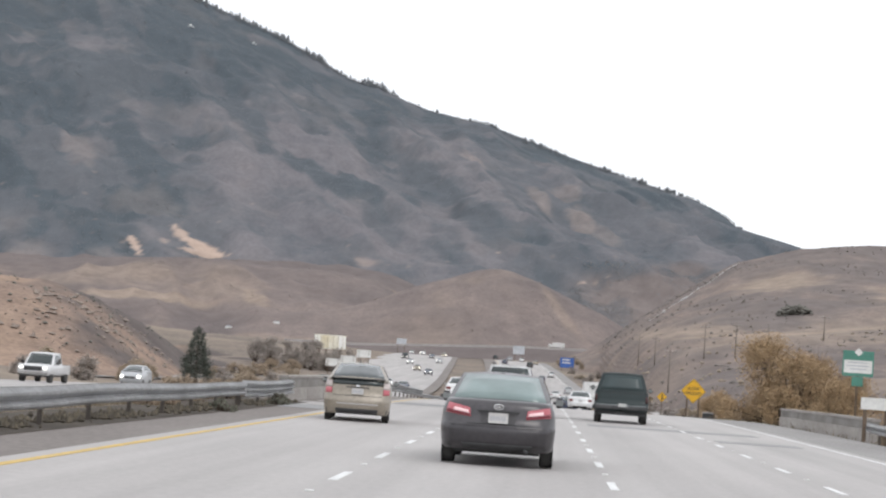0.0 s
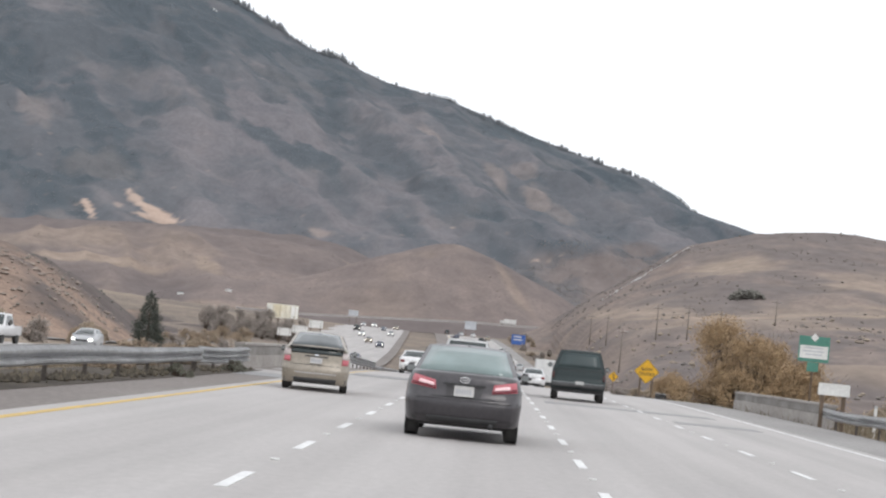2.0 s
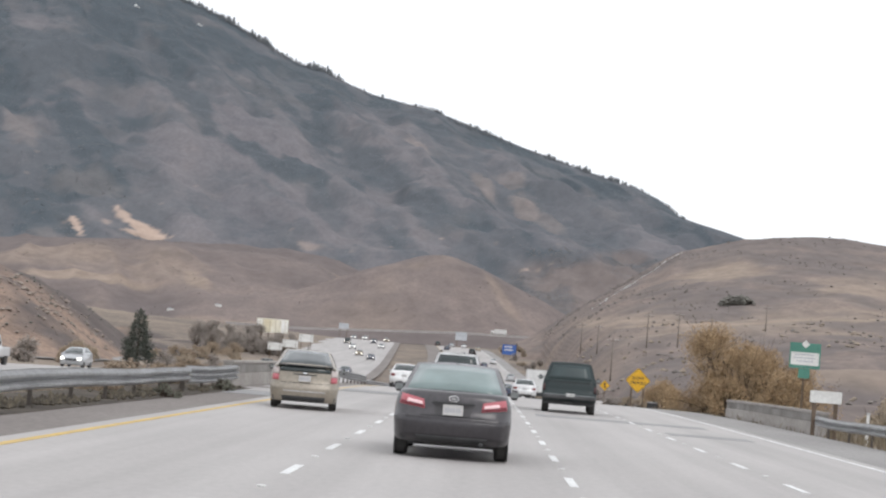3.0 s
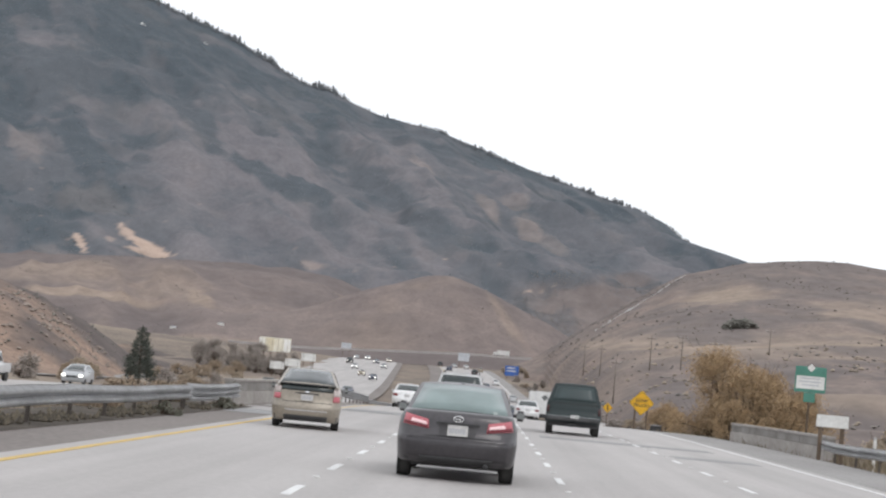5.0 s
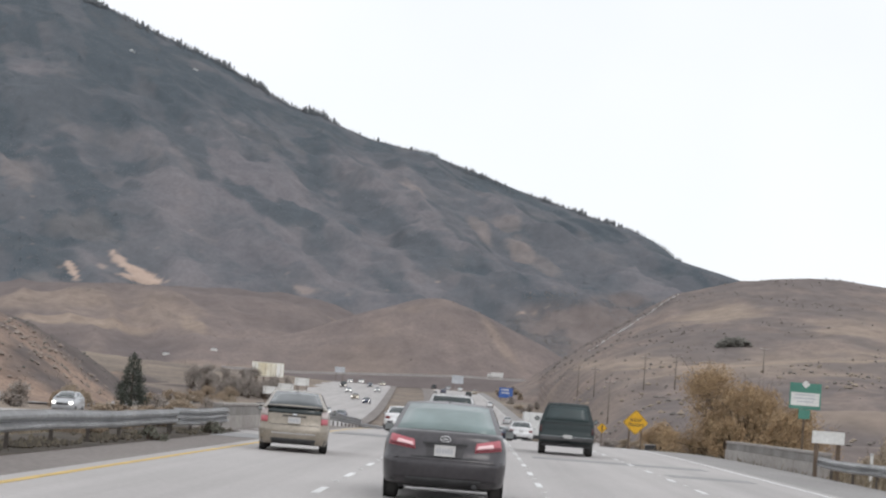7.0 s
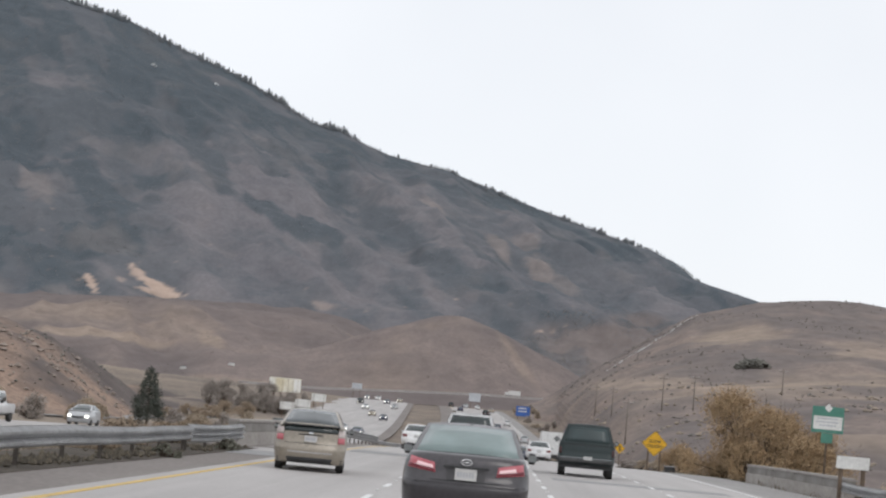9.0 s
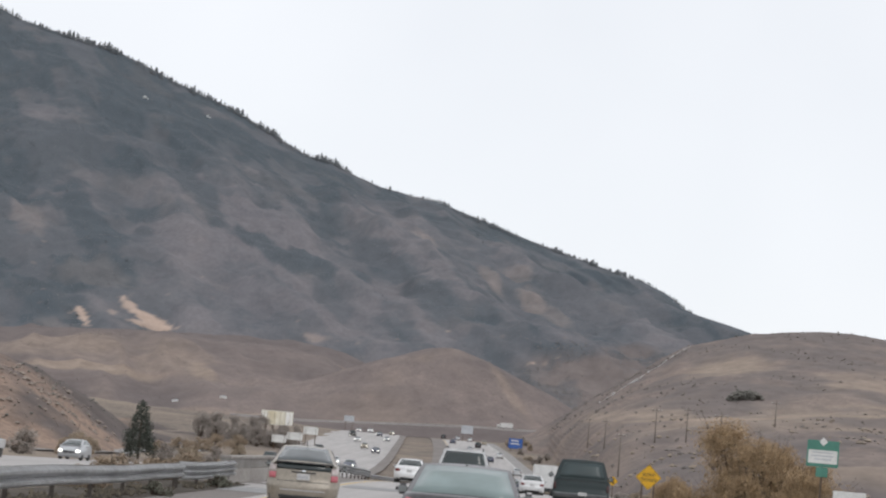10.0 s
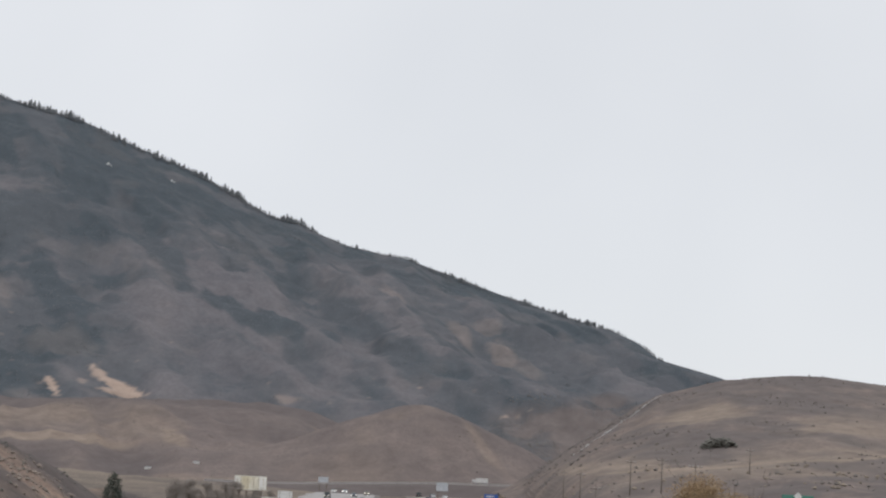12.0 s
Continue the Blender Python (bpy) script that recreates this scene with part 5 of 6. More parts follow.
TONES = [("white", (0.66, 0.66, 0.66)), ("silver", (0.42, 0.43, 0.44)), ("black", (0.02, 0.02, 0.022)), ("dark_blue", (0.03, 0.04, 0.08)), ("tan", (0.33, 0.28, 0.21))]
ahead, coming = [], []
for i, (tone, c) in enumerate(TONES):
    kind = ("sedan", "hatch", "wagon", "sedan", "hatch")[i]
    word = tone.replace("_", " ")
    ahead.append(traffic_car(kind, tone + "_car", c, word + " car driving away in the far traffic"))
    coming.append(traffic_car(kind, tone + "_car", c, word + " oncoming car with its head lamps on", "head"))


def spread(models, spots, fx, fz, turn):
    used = set()
    for k, (x, y) in enumerate(spots):
        m = models[k % len(models)]
        at = pose(float(fx(y)) + x, y, float(fz(y)) + 0.002, 0, 0, turn)
        if k % len(models) in used:
            copy_thing(m, at)
        else:
            m.matrix_basis = at
            used.add(k % len(models))


spread(ahead, [(3.2, 148), (6.7, 178), (-0.4, 192), (3.2, 214), (6.7, 240), (-4.0, 248), (3.2, 276), (6.7, 305), (-0.4, 260), (-4.0, 330), (3.2, 345), (6.7, 390), (-0.4, 420), (3.2, 480), (-4.0, 500), (6.7, 520), (-0.4, 560), (3.2, 610), (-4.0, 640), (6.7, 660), (3.2, 700), (-0.4, 715), (-4, 760), (3.2, 790)], road_x, road_z, 0)
spread(coming, [(-1.8, 262), (2.0, 290), (-5.5, 300), (5.6, 318), (-1.8, 332), (2.0, 345), (-1.8, 385), (-5.5, 430), (5.6, 470), (2.0, 500), (-1.8, 560), (5.6, 590), (-5.5, 620), (2.0, 650), (5.6, 690), (-1.8, 720), (-5.5, 745)], north_x, north_z, 180)
put(pickup((0.66, 0.66, 0.66), "white pickup truck with lit head lamps in the oncoming lanes"), -30.0, 122, float(north_z(120)), 180)
tagged(copy_thing(coming[1], pose(-30.2, 150, float(north_z(148)) + 0.002, 0, 0, 180)), "silver oncoming car behind the guard rail, head lamps on")


# ---- guard rails and parapets ----
def beam(ya, yb, x, z, waves=3, face=1, step=3.81, tall=0.17):
    """A corrugated steel beam along the road; the face looks to +x or -x."""
    bm = bmesh.new()
    prof = [(0.0, 0.0)]
    for k in range(waves):
        prof += [(0.12 * face, tall * (k + 0.28)), (0.12 * face, tall * (k + 0.52)), (0.0, tall * (k + 0.9))]
    prof += [(0.0, tall * waves)]
    rows = []
    for y in np.linspace(ya, yb, max(2, int(round((yb - ya) / step)) + 1)):
        sag = 0.03 * math.sin(y * 0.37) + 0.015 * math.sin(y * 1.3)
        rows.append([bm.verts.new((x(y) + px + 0.03 * math.sin(y * 0.21), y, z(y) + pz + sag)) for px, pz in prof])
    for a, b in zip(rows, rows[1:]):
        for i in range(len(prof) - 1):
            bm.faces.new((a[i], a[i + 1], b[i + 1], b[i]))
    bmesh.ops.solidify(bm, geom=bm.faces[:], thickness=0.012)
    bmesh.ops.recalc_face_normals(bm, faces=bm.faces)
    return bm


def guard_rail(x, ya, yb, fz, label, waves=3, face=1, top=0.8, tall=0.17):
    rail = empty("guard_rail")
    base = top - tall * waves
    y = ya
    while y < yb - 1:
        e = min(y + 7.62, yb)
        part("beam", beam(y, e, lambda v: x, lambda v: float(fz(v)) + base, waves, face, tall=tall), M_STEEL, rail)
        y = e
    post_bm = boxed(-0.04, 0.04, -0.04, 0.04, -0.35, top - 0.06, 0.008)
    me = bpy.data.meshes.new("post")
    post_bm.to_mesh(me)
    post_bm.free()
    me.materials.append(M_POST)
    y = ya + 0.4
    while y < yb:
        p = new("post", me)
        p.parent, p.location = rail, (x - face * 0.1, y, float(fz(y)))
        y += 3.81
    return tagged(rail, label, "guard rail", kind="structure")


def parapet(x, ya, yb, fz, label, h=0.82, w=0.3):
    wall = tagged(empty("parapet"), label, "parapet", kind="structure")
    y = ya
    while y < yb - 0.1:
        e = min(y + 6.0, yb)
        mid = 0.58 * h
        part("plinth", boxed(x - w / 2 - 0.05, x + w / 2 + 0.05, y + 0.006, e - 0.006, float(fz(y)) - 0.3, float(fz(y)) + mid, 0.02), M_PLINTH, wall, "pale taupe concrete plinth")
        part("wall_panel", boxed(x - w / 2, x + w / 2, y + 0.006, e - 0.006, float(fz(y)) + mid + 0.002, float(fz(y)) + h, 0.015), M_CONCRETE, wall)
        part("coping", boxed(x - w / 2 - 0.04, x + w / 2 + 0.04, y + 0.01, e - 0.01, float(fz(y)) + h + 0.002, float(fz(y)) + h + 0.10, 0.02), M_PLINTH, wall)
        y = e
    return wall


guard_rail(-8.4, -24, 57.0, road_z, "long corrugated steel guard rail on dark posts", 2, 1, 0.72, 0.20)
guard_rail(-8.5, 57.1, 68.6, road_z, "deeper three-wave steel rail before the parapet", 3, 1, 0.76)
parapet(-8.8, 68.8, 108, road_z, "low pale concrete bridge parapet")
guard_rail(-8.75, 108.3, 150, road_z, "corrugated steel guard rail beyond the bridge")
guard_rail(11.75, 44, 69.5, road_z, "short steel guard rail at the bridge end", 2, -1, 0.66)
parapet(12.15, 70, 97, road_z, "low concrete bridge parapet beside the shoulder", 0.72)
guard_rail(-9.6, 165, 420, lambda y: float(base_z(np.array([-9.6 + float(road_x(y))]), np.array([float(y)]))[0]), "thin guard rail running down the dry median", 2, 1, 0.75)


# ---- signs ----
def text_mesh(body, size, name, mat, parent, at):
    cu = bpy.data.curves.new(name, "FONT")
    cu.body, cu.size, cu.align_x, cu.align_y, cu.extrude, cu.offset = body, size, "CENTER", "CENTER", 0.003, size * 0.018
    tmp = bpy.data.objects.new(name, cu)
    scene.collection.objects.link(tmp)
    me = bpy.data.meshes.new_from_object(tmp.evaluated_get(bpy.context.evaluated_depsgraph_get()))
    bpy.data.objects.remove(tmp)
    me.materials.append(mat)
    ob = new(name, me)
    ob.parent = parent
    ob.matrix_basis = pose(*at, 90, 0, 0)
    return ob


def plate_poly(pts, y0, y1, bevel=0.0):
    bm = bmesh.new()
    f = bm.faces.new([bm.verts.new((x, y0, z)) for x, z in pts])
    r = bmesh.ops.extrude_face_region(bm, geom=[f])
    bmesh.ops.translate(bm, vec=(0, y1 - y0, 0), verts=[v for v in r["geom"] if isinstance(v, bmesh.types.BMVert)])
    bmesh.ops.recalc_face_normals(bm, faces=bm.faces)
    return bm


def diamond(r, cut=0.07):
    pts = []
    for k in range(4):
        a = math.pi / 2 * k - math.pi / 2
        for d in (-cut, cut):
            pts.append((r * (1 - abs(d)) * math.cos(a) - r * d * math.sin(a), r * (1 - abs(d)) * math.sin(a) + r * d * math.cos(a)))
    return pts


def ring_poly(r0, r1, y0, y1):
    """A thin border between two diamonds."""
    bm = bmesh.new()
    o, i = diamond(r0, 0.06), diamond(r1, 0.06)
    n = len(o)
    vo = [[bm.verts.new((x, y, z)) for x, z in ps] for ps in (o, i) for y in (y0, y1)]
    for k in range(n):
        m = (k + 1) % n
        bm.faces.new((vo[0][k], vo[0][m], vo[2][m], vo[2][k]))
        bm.faces.new((vo[1][m], vo[1][k], vo[3][k], vo[3][m]))
    bmesh.ops.recalc_face_normals(bm, faces=bm.faces)
    return bm


def slow_sign(x, y, z, low):
    s = empty("warning_sign", x, y, z)
    pl = part("sign_plate", plate_poly([(a, b + 1.3) for a, b in diamond(0.90)], 0, 0.012), M_SIGN_YELLOW, s, "yellow diamond plate")
    b = part("sign_border", ring_poly(0.85, 0.82, -0.006, -0.001), M_SIGN_BLACK, pl)
    b.location = (0, 0, 1.3)
    text_mesh("SLOW", 0.30, "sign_lettering", M_SIGN_BLACK, pl, (0, -0.004, 1.46))
    text_mesh("TRUCKS", 0.30, "sign_lettering", M_SIGN_BLACK, pl, (0, -0.004, 1.12))
    for k in (-0.42, 0.42):
        part("post", boxed(k - 0.06, k + 0.06, 0.016, 0.13, low, 1.6, 0.01), M_WOOD, s, "weathered wooden post")
    return tagged(s, "yellow diamond warning sign on two wooden posts", "road sign")


slow_sign(11.0, 141, -0.05, ground_at(11, 141) - 0.4 + 0.05)


def merge_sign(x, y, z, low):
    s = empty("warning_sign", x, y, z)
    pl = part("sign_plate", plate_poly([(a, b + 0.9) for a, b in diamond(0.66)], 0, 0.01), M_SIGN_YELLOW, s, "yellow diamond plate")
    b = part("sign_border", ring_poly(0.62, 0.595, -0.006, -0.001), M_SIGN_BLACK, pl)
    b.location = (0, 0, 0.9)
    part("arrow", plate_poly([(-0.06, 0.55), (0.06, 0.55), (0.06, 1.05), (0.16, 1.05), (0.0, 1.3), (-0.16, 1.05), (-0.06, 1.05)], -0.006, -0.001), M_SIGN_BLACK, pl, "black arrow")
    part("merge_stroke", plate_poly([(0.061, 0.72), (0.061, 0.84), (0.22, 0.66), (0.22, 0.55)], -0.006, -0.001), M_SIGN_BLACK, pl)
    part("post", boxed(-0.05, 0.05, 0.014, 0.10, low, 1.2, 0.01), M_WOOD, s)
    return tagged(s, "small yellow merge warning sign on a post", "road sign")


merge_sign(15.3, 250, -0.8, ground_at(15.3, 250) + 0.8 - 0.3)


def green_sign(x, y, z, low):
    s = empty("information_sign", x, y, z)
    pl = part("sign_plate", boxed(-0.75, 0.75, 0, 0.02, -0.62, 0.62, 0.008), M_SIGN_GREEN, s, "green plate")
    part("white_panel", boxed(-0.68, 0.68, -0.012, -0.003, -0.46, 0.16), M_SIGN_WHITE, pl, "white lower panel")
    for k, (a, b) in enumerate(((-0.5, 0.45), (-0.55, 0.5), (-0.4, 0.4))):
        part("text_bar", boxed(a, b, -0.018, -0.0125, 0.02 - k * 0.16, 0.08 - k * 0.16), M_SIGN_BACK, pl)
    part("emblem", plate_poly([(a, b + 0.56) for a, b in diamond(0.2)], -0.02, -0.003), M_SIGN_WHITE, pl, "pale emblem")
    part("lower_plate", boxed(-0.28, 0.28, 0, 0.015, -1.1, -0.64, 0.006), M_SIGN_GREEN, s, "small green plate")
    part("post", boxed(-0.05, 0.05, 0.024, 0.12, low, 0.5, 0.008), M_WOOD, s)
    return tagged(s, "green information sign with a white panel on a post", "road sign")


green_sign(15.6, 97, 3.2, ground_at(15.6, 97) - 3.4)


def panel_sign(name, x, y, z, w, h, mat, label, low, posts=2, bars=0, bar_mat=None, frame_mat=None):
    s = empty(name, x, y, z)
    pl = part("sign_plate", boxed(-w / 2, w / 2, 0, 0.05, -h / 2, h / 2, 0.01), mat, s)
    for k in range(bars):
        v = h * 0.3 - k * h * 0.3
        part("text_bar", boxed(-w * 0.36, w * (0.22 + 0.06 * (k % 2)), -0.02, -0.005, v - h * 0.07, v + h * 0.05), bar_mat or M_SIGN_WHITE, pl)
    for k in range(posts):
        px = 0 if posts == 1 else -w * 0.34 + w * 0.68 * k / (posts - 1)
        part("post", boxed(px - 0.05 - w * 0.012, px + 0.05 + w * 0.012, 0.055, 0.16 + w * 0.02, low - z, h * 0.42), M_WOOD, s)
    if frame_mat:
        for k in (-1, 1):
            part("frame_bar", boxed(k * w * 0.36 - w * 0.012, k * w * 0.36 + w * 0.012, -0.03, -0.006, -h / 2, h / 2), frame_mat, pl)
    return tagged(s, label, "road sign" if w < 6 else "billboard")


panel_sign("road_sign", 11.98, 69.0, 1.34, 1.1, 0.42, M_SIGN_WHITE, "small white sign behind the guard rail", ground_at(12, 69) - 0.2)
for px, py in ((12.9, 66.0), (13.3, 63.0), (12.6, 58.5)):
    mk = empty("marker_post", px, py, ground_at(px, py))
    part("stake", boxed(-0.05, 0.05, -0.02, 0.02, -0.1, 1.0, 0.01), M_SIGN_WHITE, mk)
    part("cap", boxed(-0.055, 0.055, -0.026, 0.026, 1.002, 1.08, 0.01), M_STEEL, mk)
    tagged(mk, "white marker post beside the guard rail", "marker post", "marker posts")
om = empty("object_marker", 11.75, 43.2, ground_at(12, 43.2))
omp = part("marker_plate", boxed(-0.15, 0.15, 0, 0.01, 0.15, 0.85), M_SIGN_YELLOW, om, "yellow marker plate")
for k in range(4):
    part("stripe", plate_poly([(-0.15, 0.18 + 0.18 * k), (0.15, 0.30 + 0.18 * k - 0.06), (0.15, 0.30 + 0.18 * k + 0.01), (-0.15, 0.25 + 0.18 * k)], -0.008, -0.002), M_SIGN_BLACK, omp)
part("post", boxed(-0.03, 0.03, 0.014, 0.06, -0.2, 0.7), M_STEEL, om)
tagged(om, "yellow and black striped marker at the rail end", "road sign")

panel_sign("service_sign", 7.3, 610, 6.5, 4.2, 3.0, M_SIGN_BLUE, "blue service sign beside the freeway", ground_at(7.3, 610) - 0.5, 2, 2)
panel_sign("overhead_sign", -9.2, 735, 11.0, 4.2, 3.0, M_SIGN_BACK, "pale grey sign back in the far median", float(road_z(735)) - 0.6, 2)
panel_sign("overhead_sign", -63, 880, 13.2, 4.4, 2.4, M_SIGN_BACK, "pale sign beside the far bend", float(north_z(880)) - 1, 2)


M_SEAM = two_tone("weathered_seam", (0.38, 0.32, 0.23), (0.52, 0.45, 0.33), 0.6, 0.8)
M_POSTER = two_tone("sunlit_poster", (0.74, 0.67, 0.50), (0.88, 0.85, 0.76), 0.45, 0.6, fine=2.0, stretch=(1.5, 1, 0.4))
bb = panel_sign("billboard", -48.3, 450, 6.2, 7.2, 3.15, M_POSTER, "cream billboard with worn vertical panels", ground_at(-48.3, 450) - 0.4, 4)
bp = bb.children[0]
for k, (a, b) in enumerate(((-3.5, -2.3), (-1.9, -0.2), (2.0, 3.5))):
    part("poster_panel", boxed(a, b, -0.03, -0.005, -1.4, 1.4), two_tone("poster_panel_%s" % "abc"[k], ((0.8, 0.78, 0.7), (0.68, 0.6, 0.42), (0.84, 0.82, 0.76))[k], ((0.9, 0.89, 0.85), (0.8, 0.73, 0.56), (0.9, 0.89, 0.86))[k], 0.6, 0.6), bp)
for a in (-2.9, -2.1, -0.6, 0.7, 1.8, 2.9):
    part("board_seam", boxed(a - 0.05, a + 0.05, -0.05, -0.032, -1.5, 1.3), M_SEAM, bp, "brown upright seam")
for bx_, by_, bz_, bw_ in ((-44.2, 420, 1.65, 3.0), (-41.0, 420, 2.45, 3.2), (-38.1, 424, 3.9, 3.0)):
    panel_sign("back_board", bx_, by_, bz_, bw_, 1.6, M_SIGN_WHITE, "white wooden board on posts beside the oncoming lanes", ground_at(bx_, by_) - 0.4, 2, 0, None, M_WOOD)


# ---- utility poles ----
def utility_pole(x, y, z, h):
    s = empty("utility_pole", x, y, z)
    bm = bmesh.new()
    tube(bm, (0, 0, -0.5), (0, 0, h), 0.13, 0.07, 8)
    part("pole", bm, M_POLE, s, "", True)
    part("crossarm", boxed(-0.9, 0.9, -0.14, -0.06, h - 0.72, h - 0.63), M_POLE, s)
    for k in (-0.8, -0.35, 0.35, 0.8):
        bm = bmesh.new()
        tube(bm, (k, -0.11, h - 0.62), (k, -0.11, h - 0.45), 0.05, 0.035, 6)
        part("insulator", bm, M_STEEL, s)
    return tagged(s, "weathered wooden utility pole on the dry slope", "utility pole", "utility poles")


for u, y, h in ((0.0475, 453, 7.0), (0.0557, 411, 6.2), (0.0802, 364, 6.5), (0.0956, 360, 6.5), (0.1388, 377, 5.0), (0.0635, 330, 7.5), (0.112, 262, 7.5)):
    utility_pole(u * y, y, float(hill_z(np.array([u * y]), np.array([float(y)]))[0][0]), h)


# ---- plants ----
def leaves(rng, centres, radii, n, size, mat, name, parent, squash=0.8):
    """A crown of many small bent leaves, thick near the skin of its lobes."""
    c, r = np.array(centres), np.array(radii)
    k = rng.choice(len(c), n, p=r ** 2 / (r ** 2).sum())
    d = rng.normal(0, 1, (n, 3))
    d /= np.linalg.norm(d, axis=1)[:, None]
    rad = r[k] * rng.uniform(0.1, 1.35, n)
    pos = c[k] + d * rad[:, None] * np.array([1, 1, squash])
    a = rng.normal(0, 1, (n, 3))
    a /= np.linalg.norm(a, axis=1)[:, None]
    b = np.cross(a, rng.normal(0, 1, (n, 3)))
    b /= np.linalg.norm(b, axis=1)[:, None] + 1e-6
    s = (size * rng.uniform(0.6, 1.5, n))[:, None]
    nrm = np.cross(a, b)
    v = np.stack([pos - a * s, pos + b * s * 0.5 + nrm * s * 0.2, pos + a * s, pos - b * s * 0.5 + nrm * s * 0.2], 1).reshape(-1, 3)
    i = np.arange(n)[:, None] * 4
    t = np.concatenate([i + np.array([[0, 1, 2]]), i + np.array([[0, 2, 3]])])
    ob = new(name, mesh_from(name, v, t, mat, False))
    ob.parent = parent
    return ob


def shrub(name, x, y, z, w, h, mat, label, n=3000, leaf_size=0.1, seed=1, category="bush", group=""):
    rg = np.random.default_rng(seed)
    s = empty(name, x, y, z)
    lobes, radii = [], []
    for k in range(22):
        t = rg.uniform(0.05, 1)
        r = min(w, 1.3 * h) * rg.uniform(0.10, 0.2)
        a = rg.uniform(0, 2 * np.pi)
        off = (w / 2 - r * 0.7) * math.sqrt(max(1 - t ** 2.2, 0)) * rg.uniform(0.2, 1) ** 0.6
        lobes.append((off * math.cos(a), off * math.sin(a) * 0.8, max(r * 0.55, t * (h - r * 0.9))))
        radii.append(r)
    bm = bmesh.new()
    for (lx, ly, lz), r in zip(lobes, radii):
        mid = (lx * 0.45 + rg.normal(0, 0.05 * w), ly * 0.45, lz * 0.5)
        tube(bm, (lx * 0.1, ly * 0.1, -0.15), mid, 0.035 * h ** 0.5, 0.025 * h ** 0.5, 5)
        tube(bm, mid, (lx, ly, lz), 0.025 * h ** 0.5, 0.008, 5)
        for _ in range(5):
            e = (lx + rg.normal(0, r * 0.7), ly + rg.normal(0, r * 0.7), lz + abs(rg.normal(0, r * 0.8)))
            tube(bm, (lx * 0.8, ly * 0.8, lz * 0.8), e, 0.014, 0.004, 4)
    part("woody_stem", bm, M_BARK, s, "thin brown stems")
    leaves(rg, lobes, radii, n, leaf_size, mat, "crown", s)
    return tagged(s, label, category, group)


GOLD = "large autumn bush with golden brown leaves"
shrub("autumn_bush", 13.1, 113, ground_at(13.1, 113), 6.0, 5.4, M_GOLD, GOLD, 25500, 0.048, 3, group="autumn bushes")
shrub("autumn_bush", 15.8, 114, ground_at(15.8, 114), 5.2, 4.2, M_GOLD, GOLD, 22100, 0.048, 4, group="autumn bushes")
shrub("autumn_bush", 18.3, 115, ground_at(18.3, 115), 5.0, 3.6, M_GOLD, GOLD, 17000, 0.048, 5, group="autumn bushes")
shrub("autumn_bush", 13.1, 106, ground_at(13, 106), 2.6, 2.2, M_GOLD, "small golden brown bush beside the shoulder", 10200, 0.048, 6, group="autumn bushes")
shrub("autumn_bush", 15.9, 104, ground_at(15.9, 104), 3.6, 2.6, M_GOLD, "low golden brown bush behind the parapet", 13600, 0.048, 7, group="autumn bushes")
shrub("autumn_bush", 14.6, 110.5, ground_at(14.6, 110.5), 4.6, 4.4, M_GOLD, GOLD, 17000, 0.048, 13, group="autumn bushes")
shrub("autumn_bush", 14.2, 158, ground_at(14.2, 158), 4.2, 2.9, M_GOLD, "golden brown bush behind the warning sign", 9000, 0.06, 14, group="autumn bushes")
shrub("dry_bush", 17.2, 82, ground_at(17.2, 82), 3.4, 2.0, M_BRUSH, "tan dry brush beside the shoulder", 7000, 0.055, 8, group="dry bushes")
shrub("dry_bush", 14.7, 60, ground_at(14.7, 60), 2.6, 1.5, M_BRUSH, "tan dry brush beside the shoulder", 5000, 0.045, 9, group="dry bushes")
srng = np.random.default_rng(12)
for k in range(13):
    y = 52 + k * 3.6 + srng.uniform(-1, 1)
    x = -10.4 + srng.uniform(-0.4, 0.4)
    if k % 2 or 66 < y < 71:
        continue
    shrub("dry_bush", x, y, ground_at(x, y), srng.uniform(1.6, 2.4), srng.uniform(0.6, 1.0), M_TAWNY, "tawny dry bush behind the guard rail", 4500, 0.04, 20 + k, group="dry bushes")
for k in range(12):
    x, y = srng.uniform(-62, -33), srng.uniform(150, 300)
    shrub("dry_bush", x, y, ground_at(x, y), srng.uniform(2.5, 4.5), srng.uniform(1.6, 2.8), (M_BRUSH, M_GREYBRUSH)[k % 2], ("tan dry bush", "grey bare bush")[k % 2] + " beyond the oncoming lanes", 3000, 0.085, 60 + k, group="dry bushes")
for k, (x, y, w, h) in enumerate(((-46, 282, 4.5, 1.8), (-49, 318, 5.5, 2.4), (-50, 348, 6.0, 2.8), (-51.5, 376, 6.5, 3.4), (-49.5, 392, 6.0, 3.0), (-38.5, 188, 4.4, 1.9))):
    shrub("dry_bush", x, y, ground_at(x, y), w, h, M_TAWNY, "tawny thick brush beyond the oncoming lanes", 4200, 0.10, 200 + k, group="dry bushes")
for k, (x, y, w, h) in enumerate(((-8.0, 50.5, 0.9, 0.34), (-8.05, 62.5, 0.8, 0.4))):
    shrub("weed", x, y, 0.01, w, h, M_WEED, "grey green weed growing before the guard rail", 1500, 0.03, 230 + k, group="weeds")
for k in range(13):
    x, y = -43 - 1.7 * k + srng.uniform(-1, 1), 436 + srng.uniform(-5, 12)
    shrub("bare_tree", x, y, ground_at(x, y), srng.uniform(5, 7), srng.uniform(5.5, 7.5) - (1.6 if x > -50 else 0), M_GREYBRUSH, "grey bare tree below the billboard", 4000, 0.11, 80 + k, "tree", "bare trees")
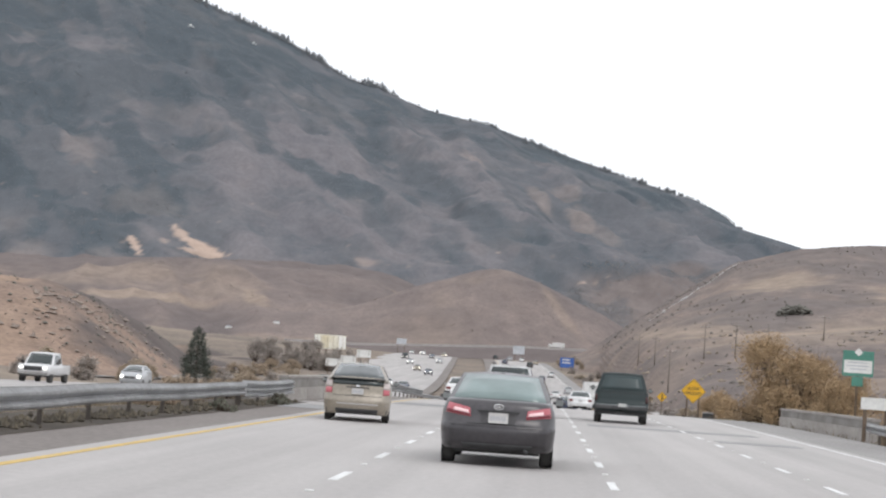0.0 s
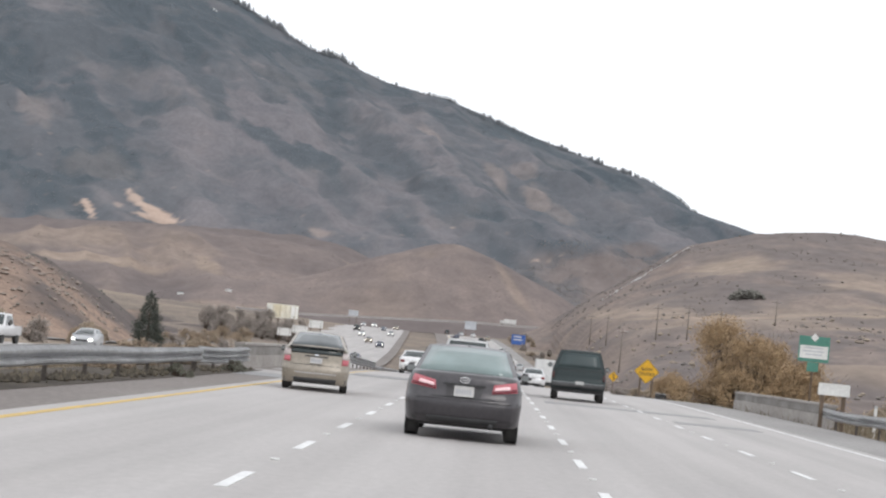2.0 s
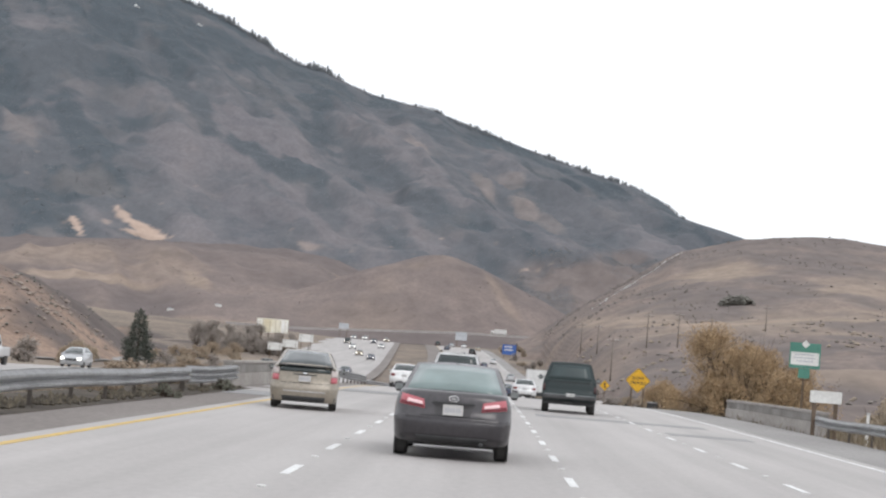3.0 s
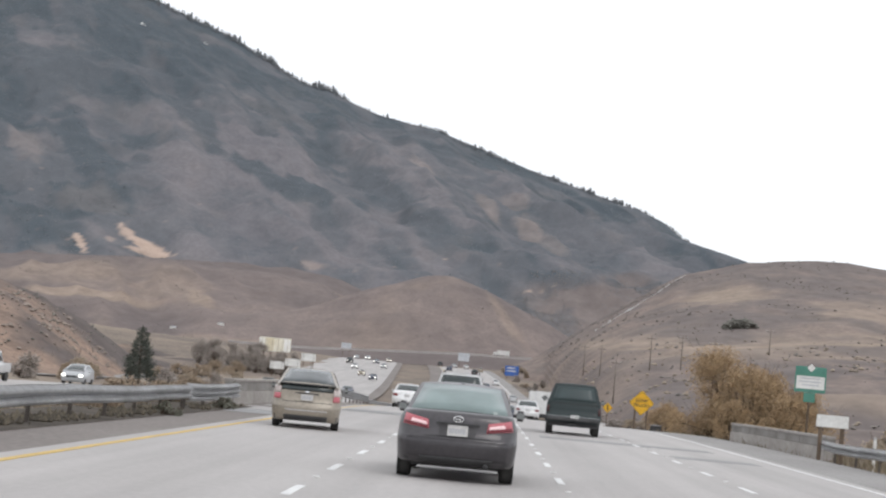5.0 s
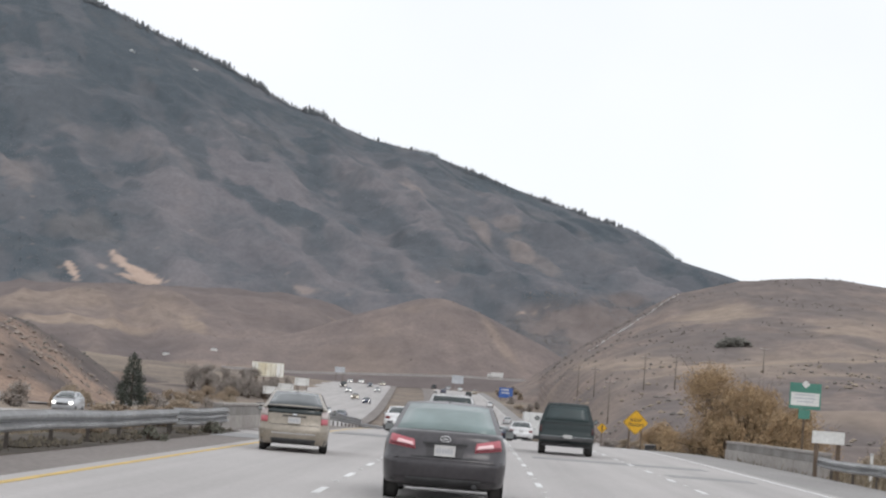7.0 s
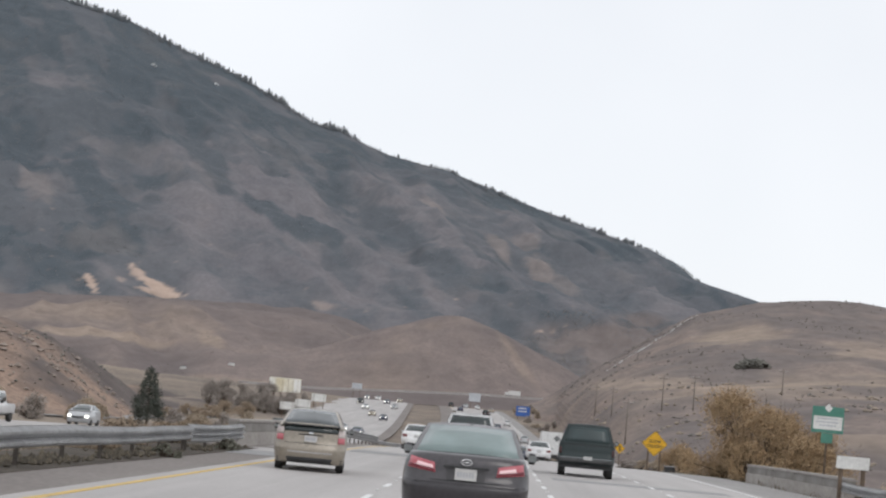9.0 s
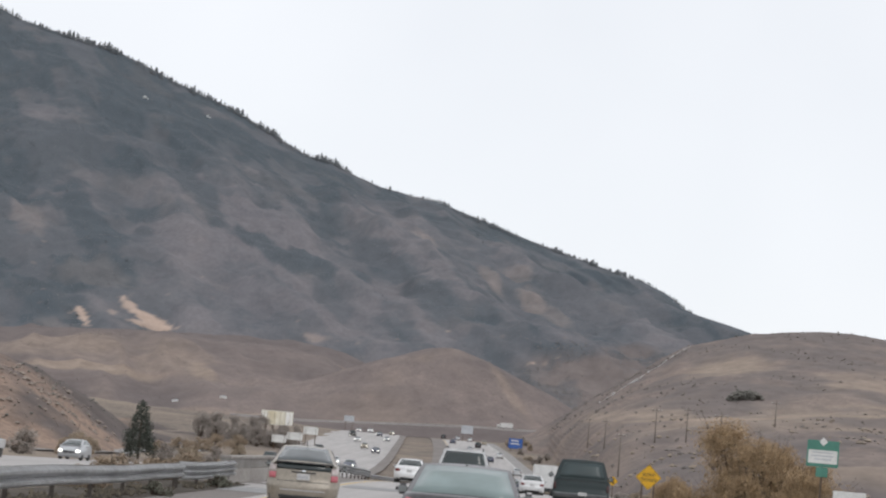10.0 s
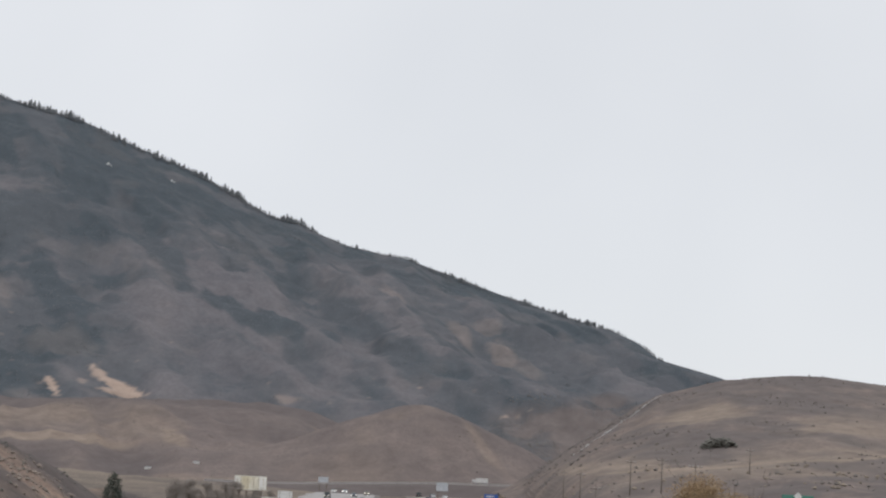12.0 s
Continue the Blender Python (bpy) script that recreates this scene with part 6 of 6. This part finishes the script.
for k in range(26):
    y = srng.uniform(230, 700)
    x = float(road_x(y)) + 14 + srng.uniform(0, 6)
    shrub("dry_bush", x, y, max(ground_at(x, y), float(hill_z(np.array([x]), np.array([y]))[0][0])), srng.uniform(2, 4), srng.uniform(1.2, 2.4), (M_GREYBRUSH, M_BRUSH)[k % 2], ("grey bare bush", "tan dry bush")[k % 2] + " at the foot of the hill", 1600, 0.10, 110 + k, group="dry bushes")


def conifer(x, y, z, h, label):
    rg = np.random.default_rng(5)
    s = empty("conifer", x, y, z)
    bm = bmesh.new()
    tube(bm, (0, 0, -0.3), (0, 0, h * 0.95), 0.16, 0.02, 8)
    lobes, radii = [], []
    for k in range(34):
        t = k / 33
        a, r = k * 2.4, (1 - t) ** 0.7 * h * 0.21 + 0.15
        zz = 0.8 + t * (h - 1.0)
        p = (math.cos(a) * r * rg.uniform(0.7, 1.3), math.sin(a) * r * rg.uniform(0.7, 1.3), zz)
        tube(bm, (0, 0, zz + 0.1), p, 0.03, 0.01, 4)
        lobes.append(p)
        radii.append(0.32 + 0.5 * (1 - t))
    part("trunk", bm, M_BARK, s)
    leaves(rg, lobes, radii, 7000, 0.10, M_PINE, "crown", s, 1.0)
    return tagged(s, label, "tree")


conifer(-40.0, 230, ground_at(-40, 230), 6.6, "dark green conifer beside the oncoming lanes")

# dry grass along the verges
n = 60000
gxs = np.concatenate([srng.uniform(11.8, 19, n // 2), srng.uniform(-14.5, -10.6, n // 4), srng.uniform(-13, -9.6, n - n // 2 - n // 4)])
gys = np.concatenate([srng.uniform(25, 240, n // 2), srng.uniform(20, 150, n // 4), srng.uniform(150, 420, n - n // 2 - n // 4)])
gxs[n // 2 + n // 4:] += road_x(gys[n // 2 + n // 4:])
dense = fbm(gxs, gys, 3.0, 3, 91) > -0.15
gxs, gys = gxs[dense], gys[dense]
gzs = base_z(gxs, gys)
m = len(gxs)
lean, hh, az = srng.normal(0, 0.09, (m, 2)), srng.uniform(0.10, 0.4, m) * np.where(gxs < 0, 0.6, 1.0), srng.uniform(0, np.pi, m)
blade = np.where((gxs < 0) & (gys < 150), 0.02, 0.03)
wx, wy = np.cos(az) * blade, np.sin(az) * blade
tip = np.stack([gxs + lean[:, 0], gys + lean[:, 1], gzs + hh], -1)
gv = np.stack([np.stack([gxs - wx, gys - wy, gzs - 0.03], -1), np.stack([gxs + wx, gys + wy, gzs - 0.03], -1), tip], 1).reshape(-1, 3)
tagged(new("dry_grass", mesh_from("dry_grass", gv, np.arange(m * 3).reshape(-1, 3), M_GRASS, False)), "tan dry grass along the verges", "grass", kind="stuff")

# dark weeds under the guard rail
wgx, wgy = srng.normal(-8.75, 0.33, 2600), srng.uniform(2, 68.4, 2600)
wk = (wgx < -8.1) & (wgx > -10.2) & (fbm(wgx, wgy, 2.5, 3, 92) > -0.1)
clumps("verge_weeds", np.stack([wgx, wgy, np.full(2600, 0.03)], -1)[wk], srng.uniform(0.02, 0.075, wk.sum()), M_WEED_DARK, 1.4, "dark dead weeds under the guard rail", "weeds")

# a low cabinet by the warning sign, pale sheds on the foothills, a truck on the far side road
ub = empty("utility_box", 11.9, 138.5, ground_at(11.9, 138.5))
part("cabinet", boxed(-0.35, 0.35, -0.25, 0.25, -0.1, 0.55, 0.03), M_BLACK, ub)
part("cabinet_lid", boxed(-0.38, 0.38, -0.28, 0.28, 0.552, 0.60, 0.015), M_STEEL, ub)
tagged(ub, "dark low utility box beside the sign posts", "utility box")
for x, y in ((-168, 1055), (-143, 1056)):
    sh = empty("shed", x, y, float(foot_z(np.array([float(x)]), np.array([float(y)]))[0]))
    part("wall", boxed(-1.7, 1.7, -1.0, 1.0, -1, 0.8), M_SIGN_WHITE, sh)
    bm = plate_poly([(-1.9, 0.8), (1.9, 0.8), (0, 1.3)], -1.2, 1.2)
    part("roof", bm, M_SIGN_BACK, sh, "pale metal roof")
    tagged(sh, "small white shed on the dry foothill", "shed", "sheds")
tx_, ty_ = 6.0, 1003.0
copy_thing(truck, pose(tx_ + 4, ty_ + 3, side_z(tx_) + 0.2, 0, 0, 90))
